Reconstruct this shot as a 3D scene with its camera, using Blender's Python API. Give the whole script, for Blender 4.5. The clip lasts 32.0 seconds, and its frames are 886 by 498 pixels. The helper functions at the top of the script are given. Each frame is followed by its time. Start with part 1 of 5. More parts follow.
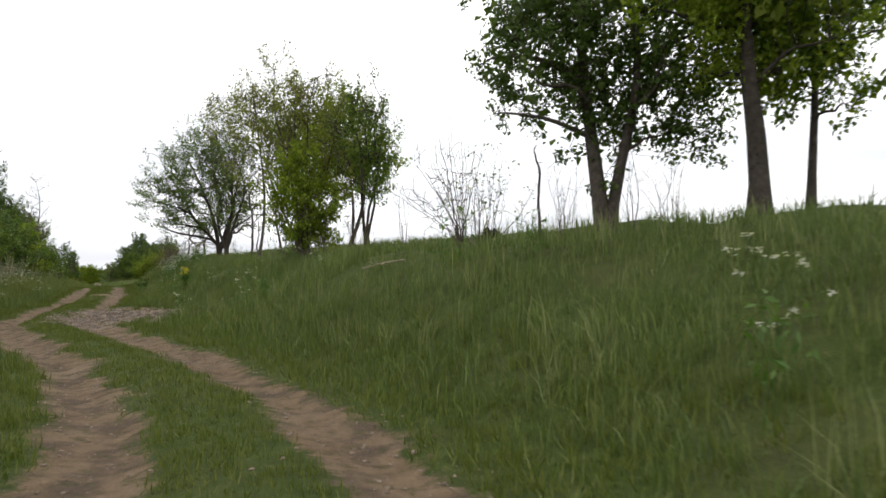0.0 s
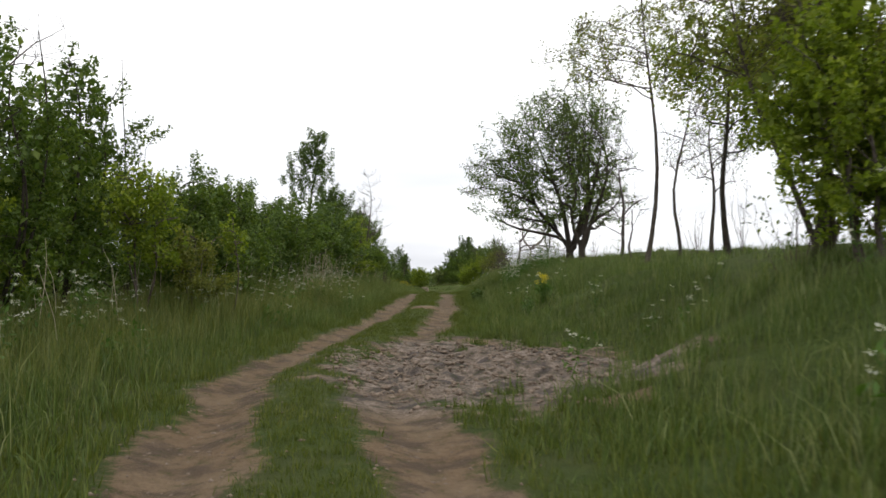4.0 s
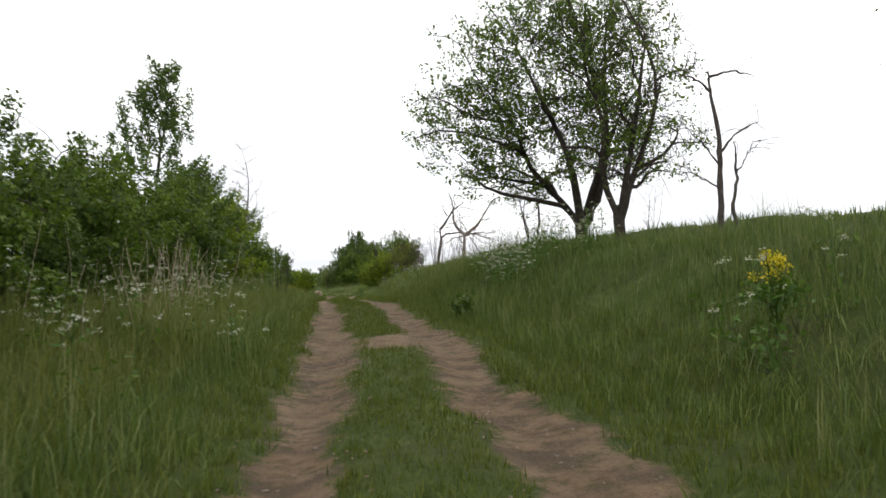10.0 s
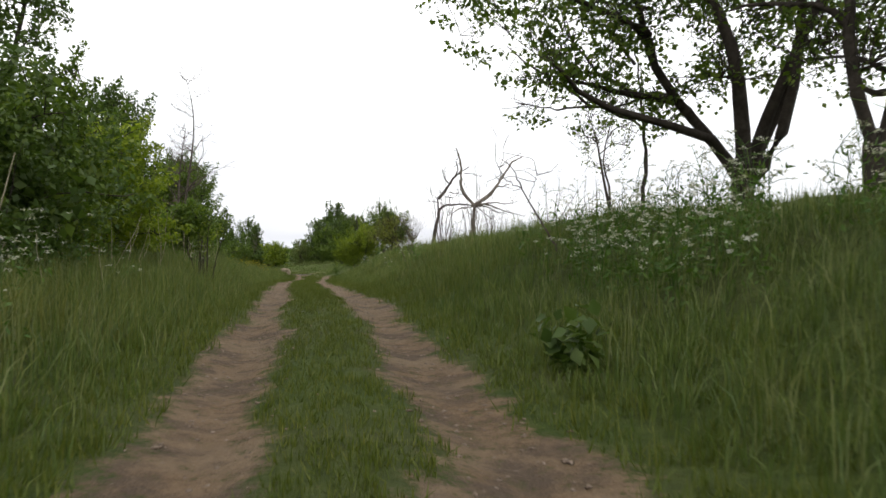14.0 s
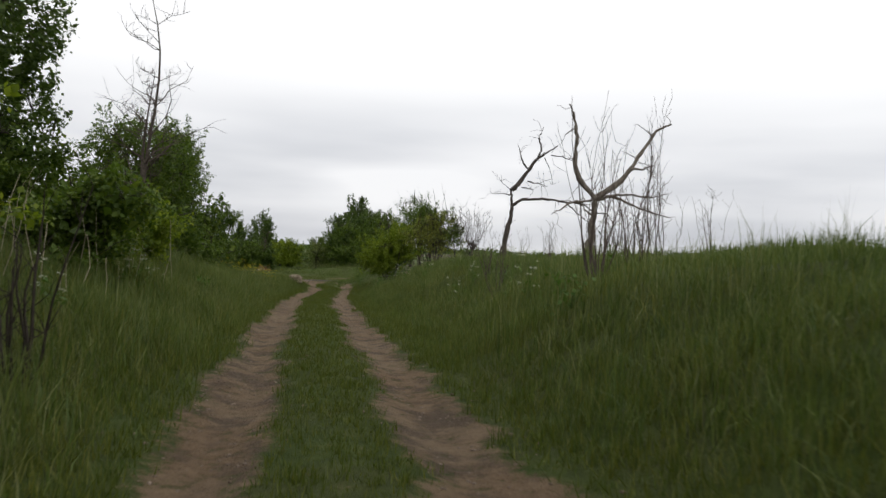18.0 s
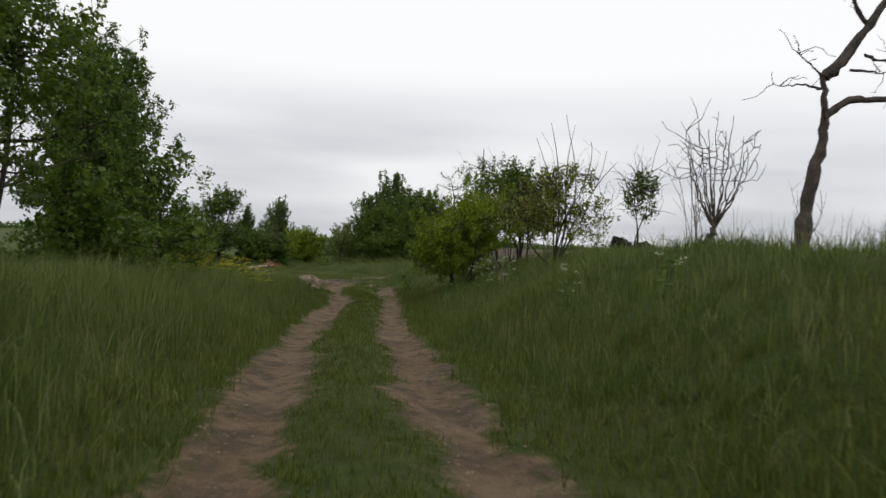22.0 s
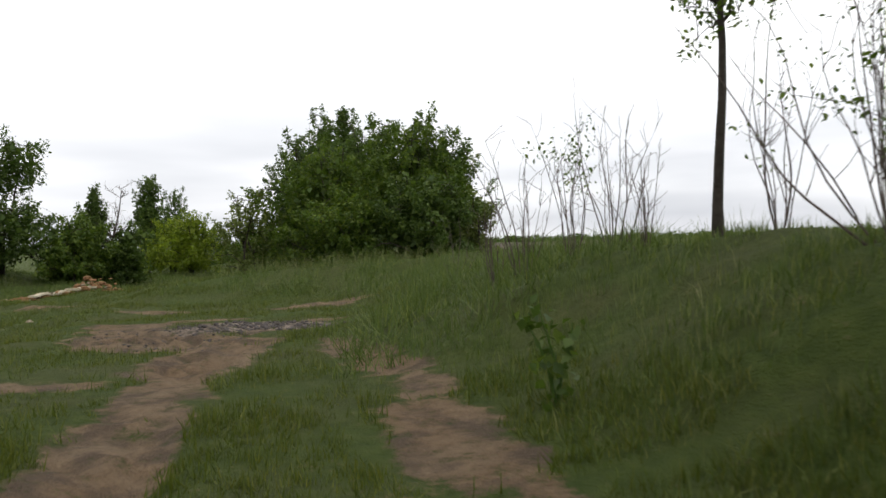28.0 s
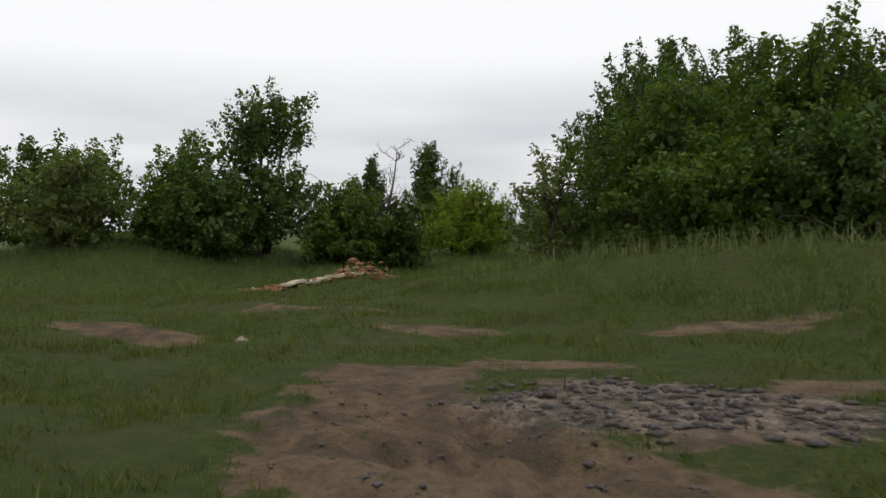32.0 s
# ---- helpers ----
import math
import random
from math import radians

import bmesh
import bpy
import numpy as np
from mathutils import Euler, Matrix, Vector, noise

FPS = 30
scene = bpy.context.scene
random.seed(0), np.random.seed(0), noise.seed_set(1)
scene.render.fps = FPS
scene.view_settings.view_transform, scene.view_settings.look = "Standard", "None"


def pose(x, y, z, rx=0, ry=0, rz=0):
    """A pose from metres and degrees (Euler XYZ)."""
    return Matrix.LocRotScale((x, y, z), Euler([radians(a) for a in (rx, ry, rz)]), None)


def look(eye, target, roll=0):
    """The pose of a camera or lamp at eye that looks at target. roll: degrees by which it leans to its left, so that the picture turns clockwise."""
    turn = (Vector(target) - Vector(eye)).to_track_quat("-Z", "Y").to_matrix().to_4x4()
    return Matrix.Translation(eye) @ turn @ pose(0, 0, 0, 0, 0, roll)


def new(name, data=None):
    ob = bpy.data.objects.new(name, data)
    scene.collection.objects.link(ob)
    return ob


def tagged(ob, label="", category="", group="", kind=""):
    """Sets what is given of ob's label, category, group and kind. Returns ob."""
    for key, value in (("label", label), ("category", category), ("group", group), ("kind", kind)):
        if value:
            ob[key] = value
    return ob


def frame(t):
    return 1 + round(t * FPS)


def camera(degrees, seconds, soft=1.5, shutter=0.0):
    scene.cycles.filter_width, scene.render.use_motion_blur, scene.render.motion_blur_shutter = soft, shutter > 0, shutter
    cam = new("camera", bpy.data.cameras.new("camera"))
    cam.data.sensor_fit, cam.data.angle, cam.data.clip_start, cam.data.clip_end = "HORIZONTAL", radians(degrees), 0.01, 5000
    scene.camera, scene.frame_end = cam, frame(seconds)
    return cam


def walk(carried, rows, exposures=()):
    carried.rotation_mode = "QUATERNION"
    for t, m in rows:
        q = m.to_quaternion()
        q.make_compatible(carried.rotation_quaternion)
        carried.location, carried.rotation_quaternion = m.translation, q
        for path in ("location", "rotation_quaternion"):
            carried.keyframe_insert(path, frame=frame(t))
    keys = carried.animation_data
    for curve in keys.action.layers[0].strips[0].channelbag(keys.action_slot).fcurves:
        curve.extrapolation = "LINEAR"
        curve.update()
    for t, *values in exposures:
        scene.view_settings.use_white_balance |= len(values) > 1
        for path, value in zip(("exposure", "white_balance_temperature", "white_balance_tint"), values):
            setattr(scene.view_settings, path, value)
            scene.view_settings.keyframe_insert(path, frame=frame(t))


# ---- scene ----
cam = camera(61.93, 32.0, soft=1.5, shutter=0.3)
# seconds, x, y, z, yaw, pitch, roll
ROWS = [
    (0.0, -0.03, 0.01, 1.26, -0.17, 1.03, 1.34),
    (0.5, -0.31, 1.39, 1.27, 1.73, 0.44, 1.41),
    (1.0, -0.70, 2.67, 1.29, 5.26, 1.75, 1.96),
    (1.5, -1.28, 3.96, 1.29, 9.75, 0.09, 0.42),
    (2.0, -1.93, 5.42, 1.28, 13.83, 0.81, -0.17),
    (2.5, -2.61, 6.82, 1.25, 16.63, 0.80, -0.18),
    (3.0, -3.33, 8.11, 1.23, 19.01, 1.69, -1.23),
    (3.5, -3.96, 9.15, 1.29, 21.39, 0.67, -0.05),
    (4.0, -4.61, 10.22, 1.28, 23.69, 1.90, -0.34),
    (4.5, -5.32, 11.13, 1.25, 25.71, 0.14, -0.88),
    (6.5, -8.29, 15.32, 1.29, 25.87, 0.11, -0.90),
    (7.0, -8.75, 16.07, 1.27, 25.15, 0.10, 0.61),
    (7.5, -9.21, 16.70, 1.26, 24.09, 0.13, 0.18),
    (8.0, -9.58, 17.42, 1.20, 22.48, -1.55, 4.04),
    (8.5, -9.93, 18.14, 1.20, 21.18, -0.06, 2.32),
    (9.0, -10.25, 18.88, 1.23, 19.57, 1.37, 1.82),
    (9.5, -10.51, 19.62, 1.24, 16.99, 2.29, 4.95),
    (10.0, -10.89, 20.47, 1.26, 14.11, 1.60, 2.29),
    (10.5, -11.20, 21.49, 1.33, 11.75, 1.13, 2.11),
    (11.0, -11.52, 22.49, 1.34, 10.70, 0.81, 1.05),
    (11.5, -11.87, 23.58, 1.33, 10.19, 0.76, 2.00),
    (12.0, -12.31, 24.76, 1.33, 11.17, 0.93, 1.15),
    (12.5, -12.74, 25.85, 1.34, 11.97, 1.21, 0.64),
    (13.0, -13.19, 26.91, 1.32, 11.92, 0.67, -0.01),
    (13.5, -13.61, 28.09, 1.26, 12.23, -0.09, -2.15),
    (14.0, -13.93, 29.11, 1.24, 12.52, 0.07, -0.24),
    (14.5, -14.44, 30.52, 1.25, 12.78, 1.43, -1.77),
    (16.5, -16.34, 34.78, 1.55, 13.46, -0.18, -1.20),
    (17.0, -16.96, 36.30, 1.62, 13.92, 0.82, -1.76),
    (17.5, -17.61, 37.81, 1.58, 14.07, 0.02, -2.42),
    (18.0, -18.22, 39.30, 1.56, 13.86, 0.13, -2.42),
    (18.5, -18.89, 40.77, 1.50, 14.14, 0.52, -2.00),
    (19.0, -19.65, 42.58, 1.50, 14.39, 0.60, -1.83),
    (19.5, -20.43, 44.36, 1.49, 15.47, -0.25, -1.88),
    (20.0, -21.32, 46.33, 1.42, 16.40, -0.12, -2.02),
    (20.5, -22.24, 48.33, 1.36, 16.72, -0.77, -2.05),
    (21.0, -23.19, 50.45, 1.27, 16.19, -0.24, -2.71),
    (21.5, -24.16, 52.53, 1.22, 15.81, -0.50, -2.67),
    (22.0, -24.52, 53.46, 1.20, 15.56, -0.47, -2.26),
    (22.5, -25.66, 56.08, 1.15, 14.82, -0.41, -2.64),
    (23.0, -27.02, 59.10, 1.02, 14.28, -1.27, -2.78),
    (23.5, -28.06, 61.56, 0.93, 14.50, -1.31, -1.79),
    (24.0, -29.05, 63.92, 0.84, 14.80, -1.31, -2.24),
    (24.5, -29.97, 66.18, 0.70, 13.86, -1.21, -1.82),
    (25.0, -30.73, 68.18, 0.59, 12.80, -0.50, -1.09),
    (25.5, -31.51, 70.37, 0.54, 11.69, -0.33, -0.35),
    (27.5, -33.34, 75.54, 0.40, 9.57, -0.84, 1.21),
    (28.0, -33.75, 76.65, 0.38, 10.13, -0.52, 1.54),
    (28.5, -34.18, 77.82, 0.35, 11.74, -1.02, 2.42),
    (29.0, -34.68, 78.77, 0.28, 14.44, -1.88, -0.45),
    (29.5, -35.13, 79.67, 0.27, 17.19, -2.02, 0.65),
    (30.0, -35.67, 80.42, 0.32, 19.89, 1.14, -1.63),
    (30.5, -36.12, 81.16, 0.31, 23.26, 2.39, 0.58),
    (31.0, -36.70, 81.94, 0.27, 26.25, 1.12, -0.76),
    (31.5, -37.25, 82.63, 0.24, 29.11, -0.83, 0.48),
    (32.0, -37.84, 83.17, 0.28, 30.62, -1.54, 1.16),
]
walk(cam, [(t, pose(x, y, z, 90 + p, r, w)) for t, x, y, z, w, p, r in ROWS],
     [(0.0, 0.25), (1.0, 0.22), (3.0, 0.1), (4.0, 0.15), (7.0, 0.38), (9.0, 0.48), (11.0, 0.1), (13.0, 0.25), (14.5, 0.2), (16.5, -0.25), (19.0, -0.32), (22.0, -0.4), (24.0, -0.24), (26.0, -0.05), (28.0, 0.0), (30.0, -0.1), (31.0, -0.42), (32.0, -0.42)])

# ---- world and sun: bright overcast ----
world = bpy.data.worlds.new("overcast_sky")
scene.world = world
world.use_nodes = True
wn, wl = world.node_tree.nodes, world.node_tree.links
wn.clear()
w_out = wn.new("ShaderNodeOutputWorld")
w_mix = wn.new("ShaderNodeMixShader")
w_mix.inputs[0].default_value = 0.93
sky = wn.new("ShaderNodeTexSky")
sky.sky_type = "NISHITA"
sky.sun_disc = False
sky.sun_elevation = radians(52)
sky.sun_rotation = radians(70)
bg_sky = wn.new("ShaderNodeBackground")
bg_sky.inputs[1].default_value = 0.1
wl.new(sky.outputs[0], bg_sky.inputs[0])
bg_cloud = wn.new("ShaderNodeBackground")
w_co = wn.new("ShaderNodeTexCoord")
w_map = wn.new("ShaderNodeMapping")
w_map.inputs["Scale"].default_value = (1.2, 1.2, 7.0)
w_noise = wn.new("ShaderNodeTexNoise")
w_noise.inputs["Scale"].default_value = 1.6
w_noise.inputs["Detail"].default_value = 4.0
w_noise.inputs["Roughness"].default_value = 0.42
w_ramp = wn.new("ShaderNodeValToRGB")
w_ramp.color_ramp.elements[0].position = 0.36
w_ramp.color_ramp.elements[0].color = (0.70, 0.72, 0.78, 1)
w_ramp.color_ramp.elements[1].position = 0.66
w_ramp.color_ramp.elements[1].color = (1.22, 1.22, 1.24, 1)
w_sep = wn.new("ShaderNodeSeparateXYZ")
w_up = wn.new("ShaderNodeMapRange")
w_up.inputs["From Min"].default_value = 0.10
w_up.inputs["From Max"].default_value = 0.23
w_hi = wn.new("ShaderNodeMix")
w_hi.data_type = "RGBA"
w_hi.inputs[7].default_value = (1.36, 1.36, 1.37, 1)
wl.new(w_co.outputs["Generated"], w_map.inputs[0])
wl.new(w_map.outputs[0], w_noise.inputs["Vector"])
wl.new(w_noise.outputs[0], w_ramp.inputs[0])
wl.new(w_co.outputs["Generated"], w_sep.inputs[0])
wl.new(w_sep.outputs[2], w_up.inputs[0])
wl.new(w_up.outputs[0], w_hi.inputs[0])
wl.new(w_ramp.outputs[0], w_hi.inputs[6])
wl.new(w_hi.outputs[2], bg_cloud.inputs[0])
bg_cloud.inputs[1].default_value = 1.0
wl.new(bg_sky.outputs[0], w_mix.inputs[1])
wl.new(bg_cloud.outputs[0], w_mix.inputs[2])
wl.new(w_mix.outputs[0], w_out.inputs[0])

sun_data = bpy.data.lights.new("sun", "SUN")
sun_data.energy = 0.5
sun_data.angle = radians(25)
sun_data.color = (1.0, 0.97, 0.92)
sun_ob = new("sun", sun_data)
sun_ob.matrix_world = look((30, -10, 60), (-10, 30, 0))


# ---- materials ----
def principled(name, rough=0.8, spec=0.2):
    m = bpy.data.materials.new(name)
    m.use_nodes = True
    n, l = m.node_tree.nodes, m.node_tree.links
    b = n["Principled BSDF"]
    b.inputs["Roughness"].default_value = rough
    b.inputs["Specular IOR Level"].default_value = spec
    return m, n, l, b


def noise_node(n, l, scale, detail=3.0, rough=0.5):
    co = n.new("ShaderNodeTexCoord")
    t = n.new("ShaderNodeTexNoise")
    t.inputs["Scale"].default_value = scale
    t.inputs["Detail"].default_value = detail
    t.inputs["Roughness"].default_value = rough
    l.new(co.outputs["Object"], t.inputs["Vector"])
    return t


def mix_rgb(n, l, fac, a, b, mode="MIX"):
    x = n.new("ShaderNodeMix")
    x.data_type = "RGBA"
    x.blend_type = mode
    for sock, v in ((0, fac), (6, a), (7, b)):
        if isinstance(v, (int, float)):
            x.inputs[sock].default_value = v
        elif isinstance(v, tuple):
            x.inputs[sock].default_value = (*v, 1)
        else:
            l.new(v, x.inputs[sock])
    return x.outputs[2]


def ramp(n, l, src, lo, hi, a=0.0, b=1.0):
    r = n.new("ShaderNodeMapRange")
    r.inputs["From Min"].default_value = lo
    r.inputs["From Max"].default_value = hi
    r.inputs["To Min"].default_value = a
    r.inputs["To Max"].default_value = b
    l.new(src, r.inputs[0])
    return r.outputs[0]


def bump(n, l, b, src, strength, dist):
    k = n.new("ShaderNodeBump")
    k.inputs["Strength"].default_value = strength
    k.inputs["Distance"].default_value = dist
    l.new(src, k.inputs["Height"])
    l.new(k.outputs[0], b.inputs["Normal"])


def leaf_material(name, dark, mid, light, glow=0.35, rough=0.5, patch=0.6):
    """Foliage: colour varies from blade to blade and in broad patches; part of the light shines through."""
    dark, mid, light = (tuple(FOLIAGE * x for x in q) for q in (dark, mid, light))
    m, n, l, b = principled(name, rough, 0.25)
    geo = n.new("ShaderNodeNewGeometry")
    r = n.new("ShaderNodeValToRGB")
    r.color_ramp.elements[0].color = (*dark, 1)
    r.color_ramp.elements[1].color = (*light, 1)
    e = r.color_ramp.elements.new(0.55)
    e.color = (*mid, 1)
    l.new(geo.outputs["Random Per Island"], r.inputs[0])
    t = noise_node(n, l, patch, 3.0)
    c = mix_rgb(n, l, ramp(n, l, t.outputs[0], 0.3, 0.7, 0.0, 0.65), r.outputs[0],
                tuple(0.5 * (p + q) for p, q in zip(mid, dark)))
    l.new(c, b.inputs["Base Color"])
    tr = n.new("ShaderNodeBsdfTranslucent")
    c2 = mix_rgb(n, l, 1.0, c, (1.25, 1.3, 0.6), "MULTIPLY")
    l.new(c2, tr.inputs[0])
    mx = n.new("ShaderNodeMixShader")
    mx.inputs[0].default_value = glow
    l.new(b.outputs[0], mx.inputs[1])
    l.new(tr.outputs[0], mx.inputs[2])
    l.new(mx.outputs[0], n["Material Output"].inputs[0])
    return m


def bark_material(name, dark, light, scale=9.0):
    m, n, l, b = principled(name, 0.9, 0.1)
    t = noise_node(n, l, scale, 5.0, 0.65)
    t2 = noise_node(n, l, scale * 0.18, 2.0)
    c = mix_rgb(n, l, ramp(n, l, t.outputs[0], 0.3, 0.7), dark, light)
    c = mix_rgb(n, l, ramp(n, l, t2.outputs[0], 0.35, 0.7, 0, 0.5), c, tuple(0.6 * x for x in light))
    l.new(c, b.inputs["Base Color"])
    bump(n, l, b, t.outputs[0], 0.7, 0.03)
    return m


def plain_material(name, dark, light, scale=6.0, rough=0.85, relief=0.5, dist=0.02):
    m, n, l, b = principled(name, rough, 0.2)
    t = noise_node(n, l, scale, 5.0, 0.6)
    t2 = noise_node(n, l, scale * 5, 3.0, 0.6)
    c = mix_rgb(n, l, ramp(n, l, t.outputs[0], 0.3, 0.7), dark, light)
    c = mix_rgb(n, l, ramp(n, l, t2.outputs[0], 0.35, 0.75, 0, 0.45), c, tuple(0.45 * x for x in dark))
    l.new(c, b.inputs["Base Color"])
    bump(n, l, b, t2.outputs[0], relief, dist)
    return m


FOLIAGE = 0.74
GRASS = leaf_material("grass_blades", (0.062, 0.100, 0.024), (0.126, 0.184, 0.042), (0.270, 0.302, 0.098), 0.30, 0.5, 0.35)
GRASS_DRY = leaf_material("dry_grass_blades", (0.14, 0.17, 0.05), (0.22, 0.25, 0.09), (0.33, 0.34, 0.16), 0.25, 0.6)
GRASS_FADED = leaf_material("faded_grass_blades", (0.10, 0.125, 0.030), (0.185, 0.205, 0.052), (0.30, 0.30, 0.10), 0.3, 0.55, 0.5)
GRASS_SHORT = leaf_material("short_grass_blades", (0.060, 0.090, 0.012), (0.120, 0.155, 0.022), (0.23, 0.235, 0.055), 0.25, 0.55, 1.2)
LEAF_MID = leaf_material("mid_green_leaves", (0.052, 0.094, 0.015), (0.115, 0.185, 0.027), (0.235, 0.300, 0.055), 0.4)
LEAF_DARK = leaf_material("dark_green_leaves", (0.048, 0.086, 0.020), (0.098, 0.160, 0.033), (0.185, 0.250, 0.060), 0.36)
LEAF_YELLOW = leaf_material("yellow_green_leaves", (0.115, 0.165, 0.016), (0.225, 0.305, 0.034), (0.390, 0.450, 0.066), 0.55)
LEAF_GREY = leaf_material("grey_green_leaves", (0.090, 0.122, 0.036), (0.160, 0.205, 0.055), (0.290, 0.325, 0.115), 0.38)
LEAF_SPRING = leaf_material("pale_spring_leaves", (0.130, 0.150, 0.030), (0.220, 0.245, 0.048), (0.360, 0.370, 0.100), 0.45)
WEED = leaf_material("weed_leaves", (0.05, 0.11, 0.016), (0.10, 0.19, 0.032), (0.19, 0.28, 0.065))
WHITE_PETAL = leaf_material("white_petals", (0.45, 0.46, 0.38), (0.62, 0.62, 0.55), (0.78, 0.78, 0.72), 0.3, 0.7)
YELLOW_PETAL = leaf_material("yellow_petals", (0.55, 0.45, 0.02), (0.72, 0.60, 0.03), (0.85, 0.75, 0.08), 0.3, 0.7)
BARK = bark_material("grey_brown_bark", (0.035, 0.028, 0.022), (0.12, 0.10, 0.082))
BARK_DARK = bark_material("dark_bark", (0.02, 0.017, 0.014), (0.075, 0.062, 0.05))
# Both deadwood colours are darkened to stand for backlight against the bright sky.
DEADWOOD = bark_material("weathered_deadwood", (0.08, 0.066, 0.054), (0.25, 0.215, 0.18))
DEADDARK = bark_material("dark_backlit_deadwood", (0.03, 0.026, 0.023), (0.12, 0.10, 0.088))
TWIG = bark_material("bare_twigs", (0.05, 0.04, 0.034), (0.15, 0.12, 0.10))
DRYSTEM = bark_material("dry_weed_stems", (0.28, 0.24, 0.16), (0.50, 0.44, 0.31))
CLOD = plain_material("dried_mud_clods", (0.13, 0.094, 0.068), (0.34, 0.265, 0.205), 8.0)
CLOD_GREY = plain_material("damp_grey_mud_clods", (0.055, 0.047, 0.044), (0.17, 0.15, 0.14), 8.0)
WOOD_PALE = plain_material("weathered_split_wood", (0.17, 0.13, 0.09), (0.42, 0.35, 0.26), 9.0)
RUBBLE = plain_material("orange_clay_rubble", (0.15, 0.075, 0.035), (0.36, 0.205, 0.10), 7.0)
SLAB = plain_material("pale_board", (0.42, 0.36, 0.25), (0.60, 0.54, 0.41), 3.0)
BLACKENED = plain_material("black_tarpaulin", (0.006, 0.006, 0.007), (0.016, 0.016, 0.017), 4.0, 0.95)

# ---- plan: the track follows the drive ----
TRACK = np.array([(x, y, z - 1.22) for _, x, y, z, *_ in ROWS])
zs = np.pad(TRACK[:, 2], 3, mode="edge")
TRACK[:, 2] = np.convolve(zs, np.ones(7) / 7, "valid")
TRACK = np.vstack([[7.0, -34.0, TRACK[0, 2]], TRACK, [TRACK[-1, 0] - 8, TRACK[-1, 1] + 22, TRACK[-1, 2]],
                   [TRACK[-1, 0] - 60, TRACK[-1, 1] + 170, TRACK[-1, 2]]])
SEG = TRACK[1:, :2] - TRACK[:-1, :2]
SEG_L = np.hypot(SEG[:, 0], SEG[:, 1])
ARC = np.concatenate([[0], np.cumsum(SEG_L)]) - SEG_L[0]


def track_coords(x, y):
    """Way along the track (0 where the drive begins), metres to the right of the drive line, and its ground level."""
    x, y = np.atleast_1d(np.asarray(x, float)), np.atleast_1d(np.asarray(y, float))
    best = np.full(x.shape, 1e18)
    s, lat, z = np.zeros_like(x), np.zeros_like(x), np.zeros_like(x)
    for i in range(len(SEG)):
        if SEG_L[i] < 1e-3:
            continue
        ex, ey = SEG[i] / SEG_L[i]
        u = np.clip(((x - TRACK[i, 0]) * ex + (y - TRACK[i, 1]) * ey) / SEG_L[i], 0, 1)
        dx, dy = x - TRACK[i, 0] - u * SEG[i, 0], y - TRACK[i, 1] - u * SEG[i, 1]
        d = dx * dx + dy * dy
        k = d < best
        best = np.where(k, d, best)
        s = np.where(k, ARC[i] + u * SEG_L[i], s)
        lat = np.where(k, np.sqrt(d) * np.sign(dx * ey - dy * ex), lat)
        z = np.where(k, TRACK[i, 2] * (1 - u) + TRACK[i + 1, 2] * u, z)
    return s, lat, z


def at(s, lat):
    """The place s metres along the drive and lat metres to its right."""
    i = int(np.clip(np.searchsorted(ARC, s) - 1, 0, len(SEG) - 1))
    e = SEG[i] / SEG_L[i]
    q = TRACK[i, :2] + (s - ARC[i]) * e
    return float(q[0] + lat * e[1]), float(q[1] - lat * e[0])


def smooth(a, b, v):
    u = np.clip((v - a) / (b - a), 0, 1)
    return u * u * (3 - 2 * u)


def waves(x, y, size, seed=0):
    """Cheap rolling noise between -1 and 1."""
    r = np.random.RandomState(seed)
    v = np.zeros_like(x)
    for _ in range(7):
        a, k = r.uniform(0, 6.283), r.uniform(0.6, 1.9) * 6.283 / size
        v += np.sin((x * np.cos(a) + y * np.sin(a)) * k + r.uniform(0, 6.283))
    return v / 3.2


def blob(x, y, cx, cy, a, b, turn=0.0):
    """1 in the middle of an oval, 0 past its edge."""
    c, w = math.cos(radians(turn)), math.sin(radians(turn))
    u, v = ((x - cx) * c + (y - cy) * w) / a, (-(x - cx) * w + (y - cy) * c) / b
    return np.clip(1.6 * (1 - np.sqrt(u * u + v * v)), 0, 1)


LEFT_RUT, RIGHT_RUT = -0.62, 1.0
MUD = [(-8.1, 19.8, 4.3, 2.9, 119), (-14.2, 31.1, 1.3, 0.8, 113)]
JUNCTION_BARE = [(-39.8, 86.7, 2.5, 1.35, 150), (-38.2, 84.7, 1.7, 0.85, 105), (-36.6, 80.6, 2.2, 0.55, 115), (-34.6, 81.6, 1.9, 0.5, 118), (-39.0, 88.2, 1.8, 0.9, 5), (-46.2, 89.4, 1.7, 0.5, 10), (-45.6, 91.4, 0.9, 0.35, 15),
                 (-44.2, 91.9, 0.6, 0.3, 10), (-42.3, 90.6, 0.9, 0.5, 15), (-40.4, 89.2, 0.9, 0.35, 15), (-41.3, 88.2, 1.1, 0.6, 5), (-39.2, 92.1, 1.3, 0.45, 28), (-38.1, 89.2, 0.8, 0.4, 50), (-38.9, 83.1, 0.8, 0.4, 20), (-36.1, 84.8, 2.6, 0.42, 122), (-37.5, 82.8, 1.6, 0.5, 112)]


def bank_height(s):
    return np.interp(s, [-30, 0, 10, 35, 48, 57, 66, 72, 78, 83, 88, 93, 98, 103, 110, 120], [1.7, 1.5, 1.35, 1.32, 1.48, 1.35, 1.38, 1.55, 1.5, 1.35, 1.2, 1.2, 1.0, 0.6, 0.3, 0.2])


